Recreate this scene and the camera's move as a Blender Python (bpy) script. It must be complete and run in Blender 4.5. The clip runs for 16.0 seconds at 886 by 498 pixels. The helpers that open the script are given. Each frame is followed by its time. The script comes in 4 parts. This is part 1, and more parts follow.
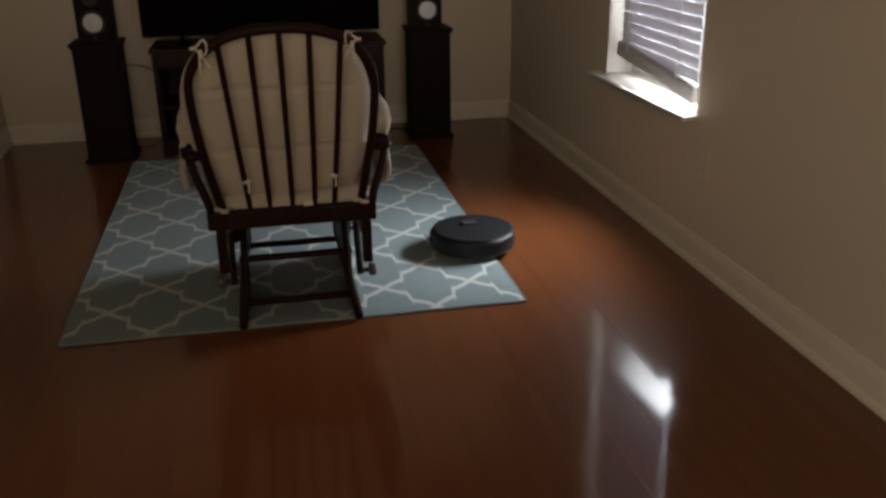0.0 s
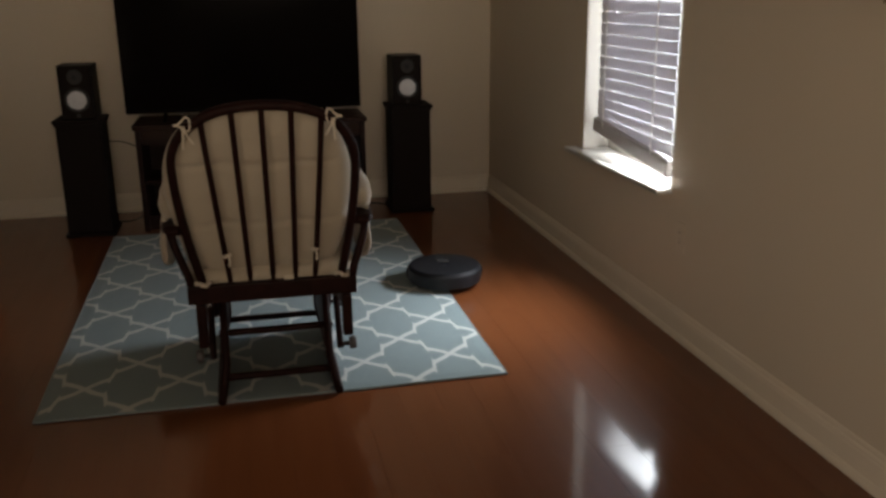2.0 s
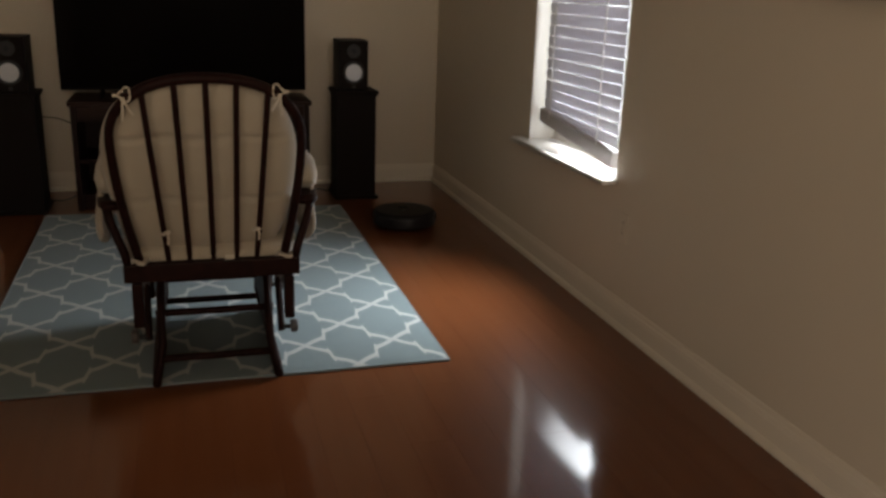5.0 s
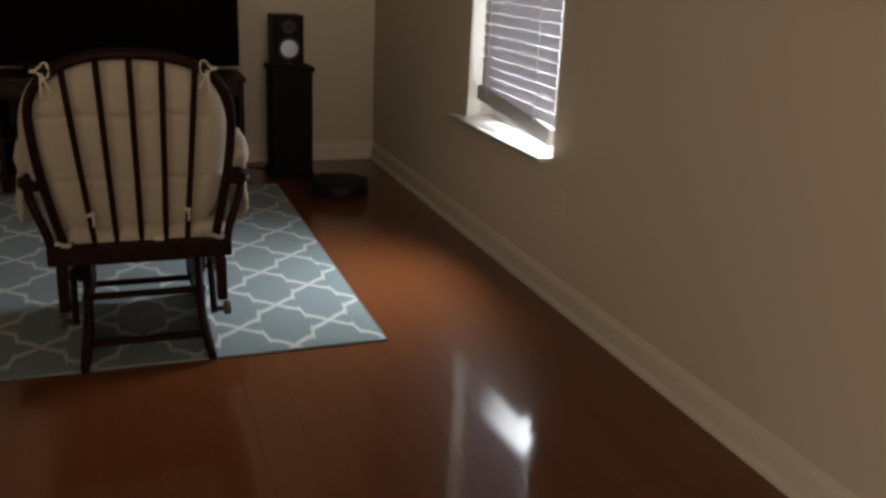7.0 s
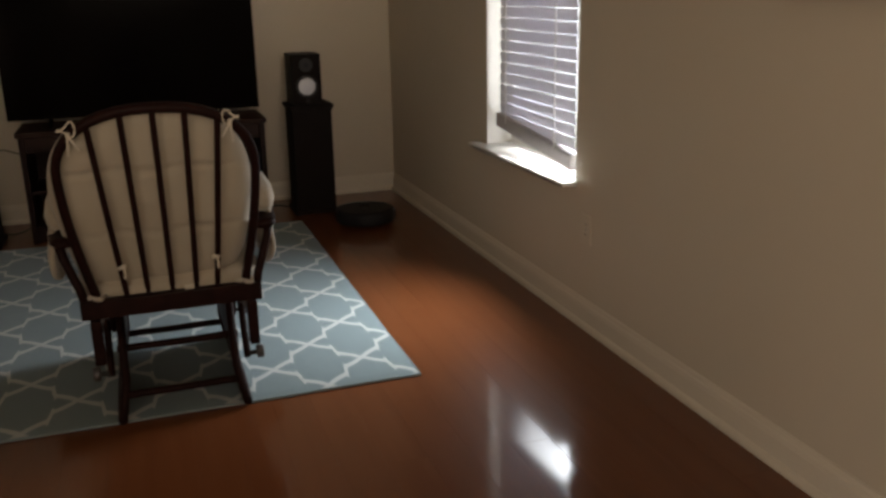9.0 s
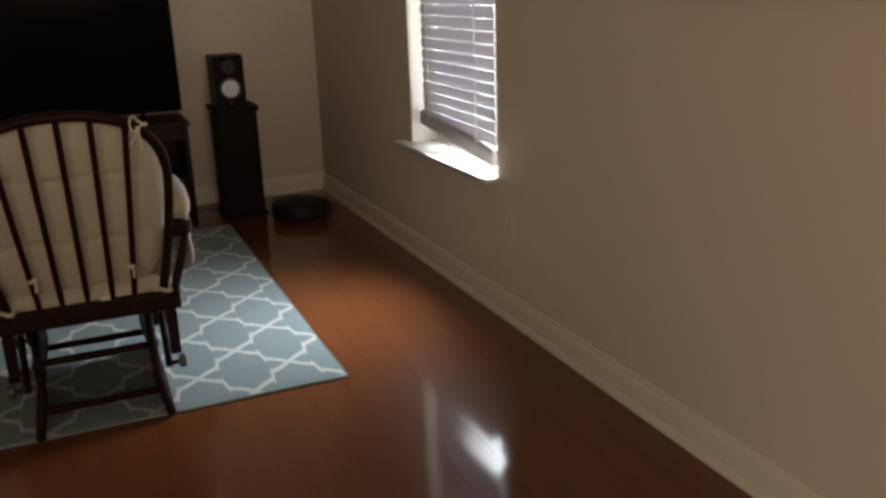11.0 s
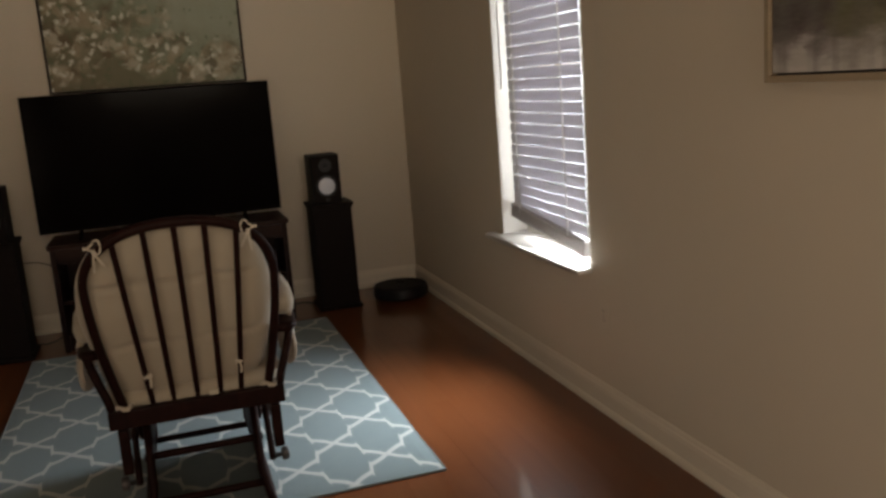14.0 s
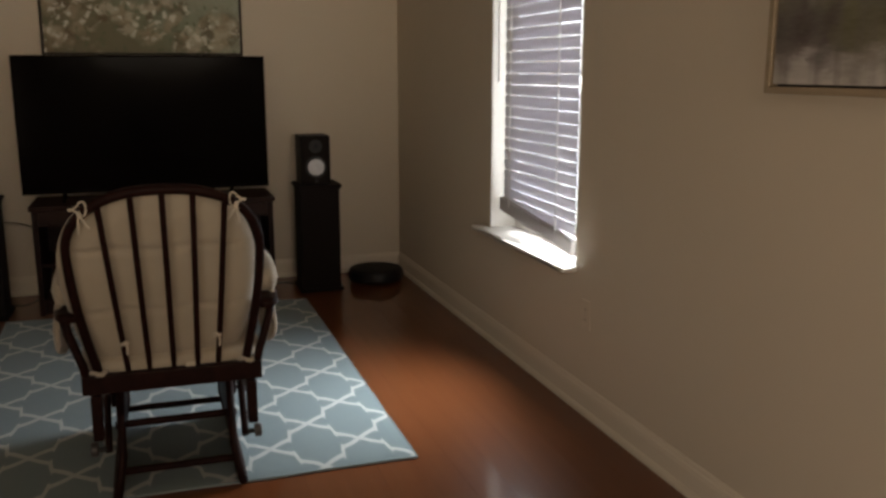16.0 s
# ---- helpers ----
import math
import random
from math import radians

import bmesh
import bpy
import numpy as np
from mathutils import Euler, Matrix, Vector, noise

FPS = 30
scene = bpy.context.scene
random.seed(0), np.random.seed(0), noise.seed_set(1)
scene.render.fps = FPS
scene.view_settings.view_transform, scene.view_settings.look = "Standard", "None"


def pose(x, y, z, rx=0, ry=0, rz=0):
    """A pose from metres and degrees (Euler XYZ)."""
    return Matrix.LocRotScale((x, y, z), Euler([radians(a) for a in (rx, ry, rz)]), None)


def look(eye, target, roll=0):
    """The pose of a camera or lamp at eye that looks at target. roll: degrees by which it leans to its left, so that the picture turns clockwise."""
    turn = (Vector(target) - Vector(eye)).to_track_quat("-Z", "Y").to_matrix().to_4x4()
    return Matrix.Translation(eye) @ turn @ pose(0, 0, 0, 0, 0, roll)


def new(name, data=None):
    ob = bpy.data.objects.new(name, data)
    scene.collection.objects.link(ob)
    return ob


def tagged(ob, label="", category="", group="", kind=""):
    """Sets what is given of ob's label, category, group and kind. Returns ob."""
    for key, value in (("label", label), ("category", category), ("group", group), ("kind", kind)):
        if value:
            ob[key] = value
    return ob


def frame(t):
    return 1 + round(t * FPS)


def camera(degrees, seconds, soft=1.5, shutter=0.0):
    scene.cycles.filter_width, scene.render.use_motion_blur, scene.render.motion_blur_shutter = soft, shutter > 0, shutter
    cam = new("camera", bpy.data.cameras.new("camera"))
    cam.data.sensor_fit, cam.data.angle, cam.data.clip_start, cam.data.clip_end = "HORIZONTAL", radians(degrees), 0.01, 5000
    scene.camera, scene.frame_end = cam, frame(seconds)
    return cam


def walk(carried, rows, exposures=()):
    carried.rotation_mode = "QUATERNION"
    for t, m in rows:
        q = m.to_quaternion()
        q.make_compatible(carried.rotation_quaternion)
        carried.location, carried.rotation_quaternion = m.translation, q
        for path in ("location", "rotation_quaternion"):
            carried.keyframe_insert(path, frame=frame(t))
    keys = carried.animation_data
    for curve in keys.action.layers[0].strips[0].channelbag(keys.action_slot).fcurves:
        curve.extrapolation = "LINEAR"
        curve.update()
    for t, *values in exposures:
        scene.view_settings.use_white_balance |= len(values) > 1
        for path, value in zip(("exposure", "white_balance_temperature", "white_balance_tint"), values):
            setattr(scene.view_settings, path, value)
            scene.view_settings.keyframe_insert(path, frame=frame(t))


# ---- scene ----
cam = camera(53.7, 16.0, soft=2.9)
PATH = [
    (0, (0.135, -0.36, 1.322), (0.499, 1.469, 0.599), -0.7),
    (0.5, (0.139, -0.36, 1.319), (0.531, 1.455, 0.576), -1.6),
    (1, (0.138, -0.358, 1.321), (0.549, 1.466, 0.61), -1.2),
    (1.5, (0.134, -0.365, 1.322), (0.54, 1.478, 0.658), -0.7),
    (2, (0.136, -0.378, 1.326), (0.554, 1.494, 0.761), -0.6),
    (2.5, (0.133, -0.378, 1.319), (0.561, 1.499, 0.778), -0.6),
    (3, (0.119, -0.381, 1.311), (0.53, 1.489, 0.735), -0.0),
    (3.5, (0.112, -0.372, 1.284), (0.484, 1.489, 0.654), 0.2),
    (4, (0.116, -0.354, 1.263), (0.504, 1.473, 0.549), 1.2),
    (4.5, (0.127, -0.356, 1.278), (0.631, 1.471, 0.642), 1.1),
    (4.7, (0.124, -0.357, 1.281), (0.653, 1.478, 0.683), 1.4),
    (6.8, (0.118, -0.356, 1.289), (0.735, 1.47, 0.757), 3.4),
    (7, (0.153, -0.343, 1.283), (0.823, 1.437, 0.664), 2.6),
    (7.5, (0.163, -0.323, 1.302), (0.665, 1.444, 0.512), -5.0),
    (8, (0.177, -0.31, 1.31), (0.831, 1.463, 0.655), -1.6),
    (8.5, (0.163, -0.329, 1.313), (0.761, 1.47, 0.674), -1.5),
    (8.7, (0.148, -0.325, 1.315), (0.755, 1.483, 0.711), -1.3),
    (10.8, (0.167, -0.346, 1.307), (0.845, 1.462, 0.787), -1.6),
    (11, (0.221, -0.35, 1.327), (0.958, 1.415, 0.742), -2.1),
    (11.5, (0.212, -0.356, 1.344), (0.965, 1.432, 0.857), -2.8),
    (12, (0.217, -0.361, 1.334), (0.993, 1.418, 0.851), 0.0),
    (12.5, (0.209, -0.364, 1.355), (0.94, 1.459, 0.973), 0.1),
    (13, (0.195, -0.374, 1.357), (0.876, 1.462, 0.951), -0.2),
    (13.5, (0.191, -0.373, 1.357), (0.854, 1.469, 0.947), -1.4),
    (14, (0.177, -0.382, 1.361), (0.758, 1.494, 0.979), -4.3),
    (14.5, (0.163, -0.39, 1.36), (0.706, 1.5, 0.992), -4.2),
    (15, (0.148, -0.393, 1.359), (0.693, 1.497, 0.995), -2.9),
    (15.5, (0.152, -0.383, 1.358), (0.717, 1.5, 0.988), -0.7),
    (16, (0.16, -0.371, 1.345), (0.779, 1.488, 0.945), 0.0),
]
EXPOSURES = [(0.0, -0.09), (2.5, 0.0), (4.5, -0.01), (7.5, -0.02), (8.0, 0.05), (11.0, 0.14), (16.0, 0.15)]
walk(cam, [(t, look(eye, target, roll)) for t, eye, target, roll in PATH], EXPOSURES)

# ---- world, sun and large lights ----
world = bpy.data.worlds.new("world")
scene.world = world
world.use_nodes = True
wt = world.node_tree
sky = wt.nodes.new("ShaderNodeTexSky")
sky.sky_type, sky.sun_disc = "NISHITA", False
sky.sun_elevation, sky.sun_rotation = radians(48), radians(0)
wt.links.new(sky.outputs[0], wt.nodes["Background"].inputs[0])
wt.nodes["Background"].inputs[1].default_value = 0.12

sun = new("sun", bpy.data.lights.new("sun", "SUN"))
sun.data.energy, sun.data.angle, sun.data.color = 3.0, radians(0.5), (1.0, 0.95, 0.88)
sun.matrix_world = look((0, 40, 45), (0, 0, 0))


def area_lamp(name, eye, target, wide, high, power, colour, spread=180):
    lamp = new(name, bpy.data.lights.new(name, "AREA"))
    lamp.data.shape, lamp.data.size, lamp.data.size_y = "RECTANGLE", wide, high
    lamp.data.energy, lamp.data.color = power, colour
    lamp.data.spread = radians(spread)
    lamp.matrix_world = look(eye, target)
    return lamp


# sky light in the blind's window
area_lamp("sky_in_window", (1.845, 3.12, 1.29), (0.0, 3.12, 1.29), 0.70, 1.40, 33, (0.90, 0.94, 1.0))
# the sky that comes in under and round the crooked slats, down on to the rug
area_lamp("low_sky_in_window", (1.708, 3.00, 0.690), (0.89, 2.915, 0.11), 0.66, 0.13, 9.4, (0.90, 0.95, 1.0), 102)
# added fill, as from unseen openings beside and behind the camera
area_lamp("sky_in_opening", (-1.62, -1.2, 0.95), (1.0, -1.2, 1.05), 1.7, 1.3, 39, (1.0, 0.815, 0.62))
area_lamp("sky_in_high_opening", (0.4, -3.37, 2.1), (0.3, 5.36, 2.75), 1.9, 0.8, 12.2, (1.0, 0.815, 0.62), 56)

# ---- materials ----


class Nodes:
    """A small helper to write node trees in one line each."""

    def __init__(self, name):
        self.mat = bpy.data.materials.new(name)
        self.mat.use_nodes = True
        self.t = self.mat.node_tree
        self.bsdf = self.t.nodes["Principled BSDF"]

    def put(self, node, socket, value):
        if isinstance(value, bpy.types.NodeSocket):
            self.t.links.new(value, node.inputs[socket])
        elif value is not None:
            node.inputs[socket].default_value = value

    def coord(self, scale=(1, 1, 1)):
        c = self.t.nodes.new("ShaderNodeTexCoord")
        m = self.t.nodes.new("ShaderNodeMapping")
        self.put(m, 0, c.outputs["Object"])
        m.inputs["Scale"].default_value = scale
        return m.outputs[0]

    def noise(self, scale, detail=3.0, at=None, rough=0.5):
        n = self.t.nodes.new("ShaderNodeTexNoise")
        self.put(n, "Vector", at if at is not None else self.coord())
        n.inputs["Scale"].default_value, n.inputs["Detail"].default_value = scale, detail
        n.inputs["Roughness"].default_value = rough
        return n.outputs["Fac"]

    def math(self, op, a, b=None, c=None):
        n = self.t.nodes.new("ShaderNodeMath")
        n.operation = op
        self.put(n, 0, a), self.put(n, 1, b), self.put(n, 2, c)
        return n.outputs[0]

    def ramp(self, fac, *stops):
        n = self.t.nodes.new("ShaderNodeValToRGB")
        self.put(n, 0, fac)
        while len(n.color_ramp.elements) < len(stops):
            n.color_ramp.elements.new(0.5)
        for e, (p, c) in zip(n.color_ramp.elements, stops):
            e.position, e.color = p, (*c, 1) if len(c) == 3 else c
        return n.outputs[0]

    def mix(self, fac, a, b, blend="MIX"):
        n = self.t.nodes.new("ShaderNodeMix")
        n.data_type, n.blend_type = "RGBA", blend
        self.put(n, 0, fac)
        self.put(n, 6, a if isinstance(a, bpy.types.NodeSocket) else (*a, 1))
        self.put(n, 7, b if isinstance(b, bpy.types.NodeSocket) else (*b, 1))
        return n.outputs[2]

    def bump(self, height, strength, distance=0.002):
        n = self.t.nodes.new("ShaderNodeBump")
        n.inputs["Strength"].default_value, n.inputs["Distance"].default_value = strength, distance
        self.put(n, "Height", height)
        self.put(self.bsdf, "Normal", n.outputs[0])

    def done(self, colour, rough=0.5, metal=0.0, spec=0.5):
        self.put(self.bsdf, "Base Color", colour if isinstance(colour, bpy.types.NodeSocket) else (*colour, 1))
        self.put(self.bsdf, "Roughness", rough)
        self.put(self.bsdf, "Metallic", metal)
        self.put(self.bsdf, "Specular IOR Level", spec)
        return self.mat


def paint(name, a, b, rough=0.6, bump=0.15, grain=260):
    n = Nodes(name)
    col = n.mix(n.noise(1.3, 4), a, b)
    col = n.mix(n.math("MULTIPLY", n.noise(grain, 2), 0.25), col, tuple(x * 0.82 for x in a))
    n.bump(n.math("ADD", n.noise(grain, 3), n.math("MULTIPLY", n.noise(30, 2), 0.5)), bump, 0.0015)
    return n.done(col, rough, 0, 0.35)


def wood(name, dark, light, rough=0.35, scale=(30, 3, 30), spec=0.5):
    n = Nodes(name)
    grain = n.noise(1.0, 6, n.coord(scale), 0.6)
    col = n.ramp(grain, (0.3, dark), (0.72, light))
    worn = n.noise(9, 3)
    n.bump(grain, 0.12, 0.001)
    return n.done(n.mix(n.math("MULTIPLY", worn, 0.3), col, dark), n.math("MULTIPLY_ADD", worn, 0.2, rough - 0.1), 0, spec)


def plain(name, col, rough, metal=0.0, spec=0.5, var=0.15, grain=40):
    n = Nodes(name)
    f = n.noise(grain, 4)
    c = n.mix(f, tuple(x * (1 - var) for x in col), tuple(min(1, x * (1 + var)) for x in col))
    return n.done(c, n.math("MULTIPLY_ADD", f, 0.12, max(0.02, rough - 0.06)), metal, spec)


def fabric(name, a, b, weave=900):
    n = Nodes(name)
    col = n.mix(n.noise(7, 4), a, b)
    col = n.mix(n.math("MULTIPLY", n.noise(weave, 2), 0.35), col, tuple(x * 0.75 for x in a))
    n.bump(n.math("ADD", n.noise(weave, 2), n.math("MULTIPLY", n.noise(22, 3), 2.0)), 0.35, 0.003)
    n.put(n.bsdf, "Sheen Weight", 0.2)
    return n.done(col, 0.9, 0, 0.15)


def floor_material():
    n = Nodes("glossy red-brown laminate")
    info = n.t.nodes.new("ShaderNodeObjectInfo")
    at = n.coord((22, 1.3, 22))
    shift = n.t.nodes.new("ShaderNodeVectorMath")
    shift.operation = "ADD"
    n.put(shift, 0, at)
    comb = n.t.nodes.new("ShaderNodeCombineXYZ")
    n.put(comb, 0, n.math("MULTIPLY", info.outputs["Random"], 40.0))
    n.put(comb, 1, n.math("MULTIPLY", info.outputs["Random"], 17.0))
    n.put(shift, 1, comb.outputs[0])
    grain = n.noise(0.7, 4, shift.outputs[0], 0.5)
    fine = n.noise(3.0, 3, shift.outputs[0], 0.5)
    col = n.ramp(grain, (0.2, (0.124, 0.0375, 0.0122)), (0.5, (0.139, 0.0435, 0.0145)), (0.85, (0.156, 0.0505, 0.0176)))
    col = n.mix(n.math("MULTIPLY", fine, 0.14), col, (0.085, 0.028, 0.0105))
    tone = n.ramp(info.outputs["Random"], (0.0, (0.985, 0.983, 0.98)), (1.0, (1.015, 1.015, 1.015)))
    col = n.mix(1.0, col, tone, "MULTIPLY")
    smear = n.noise(2.2, 4)
    n.bump(n.noise(500, 2), 0.03, 0.0003)
    n.put(n.bsdf, "Coat Weight", 0.85), n.put(n.bsdf, "Coat IOR", 1.52), n.put(n.bsdf, "Coat Roughness", n.math("MULTIPLY_ADD", smear, 0.06, 0.055))
    return n.done(col, n.math("MULTIPLY_ADD", smear, 0.10, 0.32), 0, 0.05)


def rug_material(x0, y0, dx, dy):
    """Pale blue wool with an off-white trellis: two families of stepped lines that cross on a diamond lattice."""
    n = Nodes("blue wool with an off-white trellis")
    c = n.t.nodes.new("ShaderNodeTexCoord")
    sep = n.t.nodes.new("ShaderNodeSeparateXYZ")
    n.put(sep, 0, c.outputs["Object"])
    wob = n.math("MULTIPLY_ADD", n.noise(25, 2), 0.05, -0.025)
    s = n.math("ADD", n.math("MULTIPLY_ADD", sep.outputs[0], 1 / dx, -x0 / dx), wob)
    t = n.math("ADD", n.math("MULTIPLY_ADD", sep.outputs[1], 1 / dy, -y0 / dy), wob)
    mid = n.math("SUBTRACT", n.math("FRACT", s), 0.5)
    jump, steep = 0.145, 40.0
    rise = n.math("TANH", n.math("MULTIPLY", mid, steep))
    bend = n.math("MULTIPLY_ADD", n.math("MULTIPLY_ADD", mid, -2.0, rise), jump, s)
    bend = n.math("MULTIPLY_ADD", n.math("SINE", n.math("MULTIPLY_ADD", mid, 2 * math.pi, math.pi)), 0.03, bend)
    # the line keeps its width where it climbs
    slope = n.math("MULTIPLY_ADD", n.math("MULTIPLY", rise, rise), -jump * steep, 1 - 2 * jump + jump * steep)
    width = n.math("MULTIPLY", n.math("SQRT", n.math("MULTIPLY_ADD", n.math("MULTIPLY", slope, slope), 1.38, 1.0)), 0.042)
    width = n.math("MINIMUM", width, 0.125)
    near = None
    for sign in (1, -1):
        k = n.math("MULTIPLY", n.math("MULTIPLY_ADD", bend, -sign, t), 0.5)
        d = n.math("ABSOLUTE", n.math("SUBTRACT", n.math("FRACT", n.math("ADD", k, 0.5)), 0.5))
        near = d if near is None else n.math("MINIMUM", near, d)
    edge = n.math("MULTIPLY", n.math("SUBTRACT", width, near), 36.0)
    line = n.math("MINIMUM", n.math("MAXIMUM", edge, 0.0), 1.0)
    pile = n.noise(420, 3)
    blue = n.mix(n.noise(14, 4), (0.165, 0.218, 0.228), (0.205, 0.258, 0.268))
    blue = n.mix(n.math("MULTIPLY", pile, 0.5), blue, (0.13, 0.172, 0.183))
    white = n.mix(pile, (0.40, 0.425, 0.415), (0.50, 0.52, 0.505))
    n.bump(n.math("ADD", pile, n.math("MULTIPLY", line, 0.6)), 0.5, 0.004)
    n.put(n.bsdf, "Sheen Weight", 0.15)
    return n.done(n.mix(line, blue, white), 0.95, 0, 0.1)


def slat_material():
    n = Nodes("white faux-wood slat")
    col = n.mix(n.noise(1.0, 4, n.coord((40, 3, 40))), (0.68, 0.68, 0.70), (0.74, 0.74, 0.76))
    n.done(col, 0.45, 0, 0.4)
    tr = n.t.nodes.new("ShaderNodeBsdfTranslucent")
    tr.inputs[0].default_value = (0.84, 0.81, 0.87, 1)
    mx = n.t.nodes.new("ShaderNodeMixShader")
    mx.inputs[0].default_value = 0.12
    n.put(mx, 1, n.bsdf.outputs[0]), n.put(mx, 2, tr.outputs[0])
    n.t.links.new(mx.outputs[0], n.t.nodes["Material Output"].inputs[0])
    return n.mat


def glass_material():
    n = Nodes("clear window glass")
    n.put(n.bsdf, "Transmission Weight", 1.0)
    return n.done((0.97, 0.99, 0.98), 0.01, 0, 0.5)


def blossom_canvas():
    """Loose daubs of cream blossom over brown twigs, on olive below and pale grey-green at the upper right."""
    n = Nodes("painted canvas with pale blossom on green")
    at = n.coord()
    sep = n.t.nodes.new("ShaderNodeSeparateXYZ")
    n.put(sep, 0, at)
    soft = lambda a, b, k: n.math("MINIMUM", n.math("MAXIMUM", n.math("MULTIPLY", n.math("SUBTRACT", a, b), k), 0.0), 1.0)
    drift = n.math("MULTIPLY_ADD", n.noise(3.2, 4, at), 0.9, -0.45)
    pale = n.math("ADD", n.math("MULTIPLY_ADD", sep.outputs[0], 0.95, drift), n.math("MULTIPLY_ADD", sep.outputs[2], 0.9, 0.12))
    ground = n.ramp(pale, (0.05, (0.135, 0.122, 0.068)), (0.28, (0.155, 0.17, 0.105)), (0.48, (0.205, 0.24, 0.17)), (0.75, (0.30, 0.325, 0.25)))
    ground = n.mix(n.math("MULTIPLY", n.noise(14, 5, n.coord((1, 1, 0.3))), 0.4), ground, (0.17, 0.15, 0.085))
    warp = n.t.nodes.new("ShaderNodeVectorMath")
    warp.operation = "MULTIPLY_ADD"
    w = n.t.nodes.new("ShaderNodeTexNoise")
    w.inputs["Scale"].default_value, w.inputs["Detail"].default_value = 17, 4
    n.put(w, "Vector", at)
    n.put(warp, 0, w.outputs["Color"])
    warp.inputs[1].default_value = (0.10, 0.05, 0.07)
    n.put(warp, 2, at)
    # thick over the left and the middle, thinning out to the right and to the foot
    lane = n.math("ABSOLUTE", n.math("ADD", n.math("MULTIPLY_ADD", sep.outputs[0], 0.22, 0.0), n.math("SUBTRACT", sep.outputs[2], 0.25)))
    dense = n.math("ADD", n.noise(4.5, 4, at), n.math("MULTIPLY_ADD", lane, -1.1, 0.10))
    dense = n.math("ADD", dense, n.math("MULTIPLY", sep.outputs[0], -0.16))
    twig = n.ramp(n.noise(8, 5, warp.outputs[0], 0.6), (0.44, (0, 0, 0)), (0.58, (1, 1, 1)))
    col = n.mix(n.math("MULTIPLY", n.math("MULTIPLY", twig, soft(dense, 0.30, 6.0)), 0.7), ground, (0.095, 0.06, 0.026))
    for scale, size, tone, strength in ((8, 0.62, (0.34, 0.285, 0.185), 0.7), (12, 0.52, (0.47, 0.425, 0.315), 0.8), (19, 0.46, (0.68, 0.645, 0.53), 0.85)):
        v = n.t.nodes.new("ShaderNodeTexVoronoi")
        n.put(v, "Vector", warp.outputs[0])
        v.inputs["Scale"].default_value = scale
        chosen = n.math("GREATER_THAN", n.noise(scale * 0.6, 1, at), 0.45)
        petal = n.math("MULTIPLY", soft(size, v.outputs["Distance"], 4.0), n.math("MULTIPLY", chosen, soft(dense, 0.33, 7.0)))
        shade = n.mix(n.noise(60, 3, at), tuple(c * 0.72 for c in tone), tone)
        col = n.mix(n.math("MULTIPLY", petal, strength), col, shade)
    leaf = n.ramp(n.noise(19, 3, n.coord((1.2, 1, 1))), (0.60, (0, 0, 0)), (0.66, (1, 1, 1)))
    col = n.mix(n.math("MULTIPLY", leaf, 0.55), col, (0.09, 0.115, 0.055))
    n.bump(n.noise(70, 4, at), 0.4, 0.002)
    return n.done(col, 0.55, 0, 0.3)


def mist_canvas():
    n = Nodes("painted canvas with a grey misty shore")
    at = n.coord()
    sep = n.t.nodes.new("ShaderNodeSeparateXYZ")
    n.put(sep, 0, at)
    streak = n.noise(2.2, 6, n.coord((1, 1.5, 6)), 0.6)
    blot = n.noise(5.0, 5, n.coord((1, 1.0, 1.6)), 0.6)
    level = n.math("ADD", sep.outputs[2], n.math("MULTIPLY_ADD", streak, 0.18, -0.09))
    base = n.ramp(level, (0.0, (0.37, 0.345, 0.325)), (0.04, (0.52, 0.485, 0.455)), (0.085, (0.45, 0.42, 0.40)), (0.115, (0.14, 0.115, 0.11)), (0.15, (0.045, 0.04, 0.032)), (0.19, (0.075, 0.07, 0.05)), (0.24, (0.24, 0.225, 0.205)), (0.30, (0.40, 0.375, 0.34)))
    dark = n.math("MULTIPLY", n.math("MINIMUM", n.math("MAXIMUM", n.math("MULTIPLY_ADD", blot, 14.0, -6.7), 0.0), 1.0), 0.75)
    band = n.ramp(level, (0.05, (0.1, 0.1, 0.1)), (0.11, (1, 1, 1)), (0.25, (1, 1, 1)), (0.32, (0.45, 0.45, 0.45)))
    col = n.mix(n.math("MULTIPLY", dark, band), base, (0.06, 0.047, 0.047))
    moss = n.ramp(n.noise(5, 4, n.coord((1, 1.2, 1.0))), (0.46, (0, 0, 0)), (0.60, (1, 1, 1)))
    col = n.mix(n.math("MULTIPLY", n.math("MULTIPLY", moss, band), 0.6), col, (0.13, 0.125, 0.055))
    wide = n.ramp(n.noise(2.0, 4, n.coord((1, 6.5, 0.35))), (0.45, (0, 0, 0)), (0.62, (1, 1, 1)))
    col = n.mix(n.math("MULTIPLY", wide, 0.5), col, (0.10, 0.09, 0.085))
    col = n.mix(n.math("MULTIPLY", n.noise(30, 4, n.coord((1, 1, 4))), 0.22), col, (0.36, 0.33, 0.30))
    n.bump(n.noise(60, 4, at), 0.4, 0.002)
    return n.done(col, 0.6, 0, 0.3)


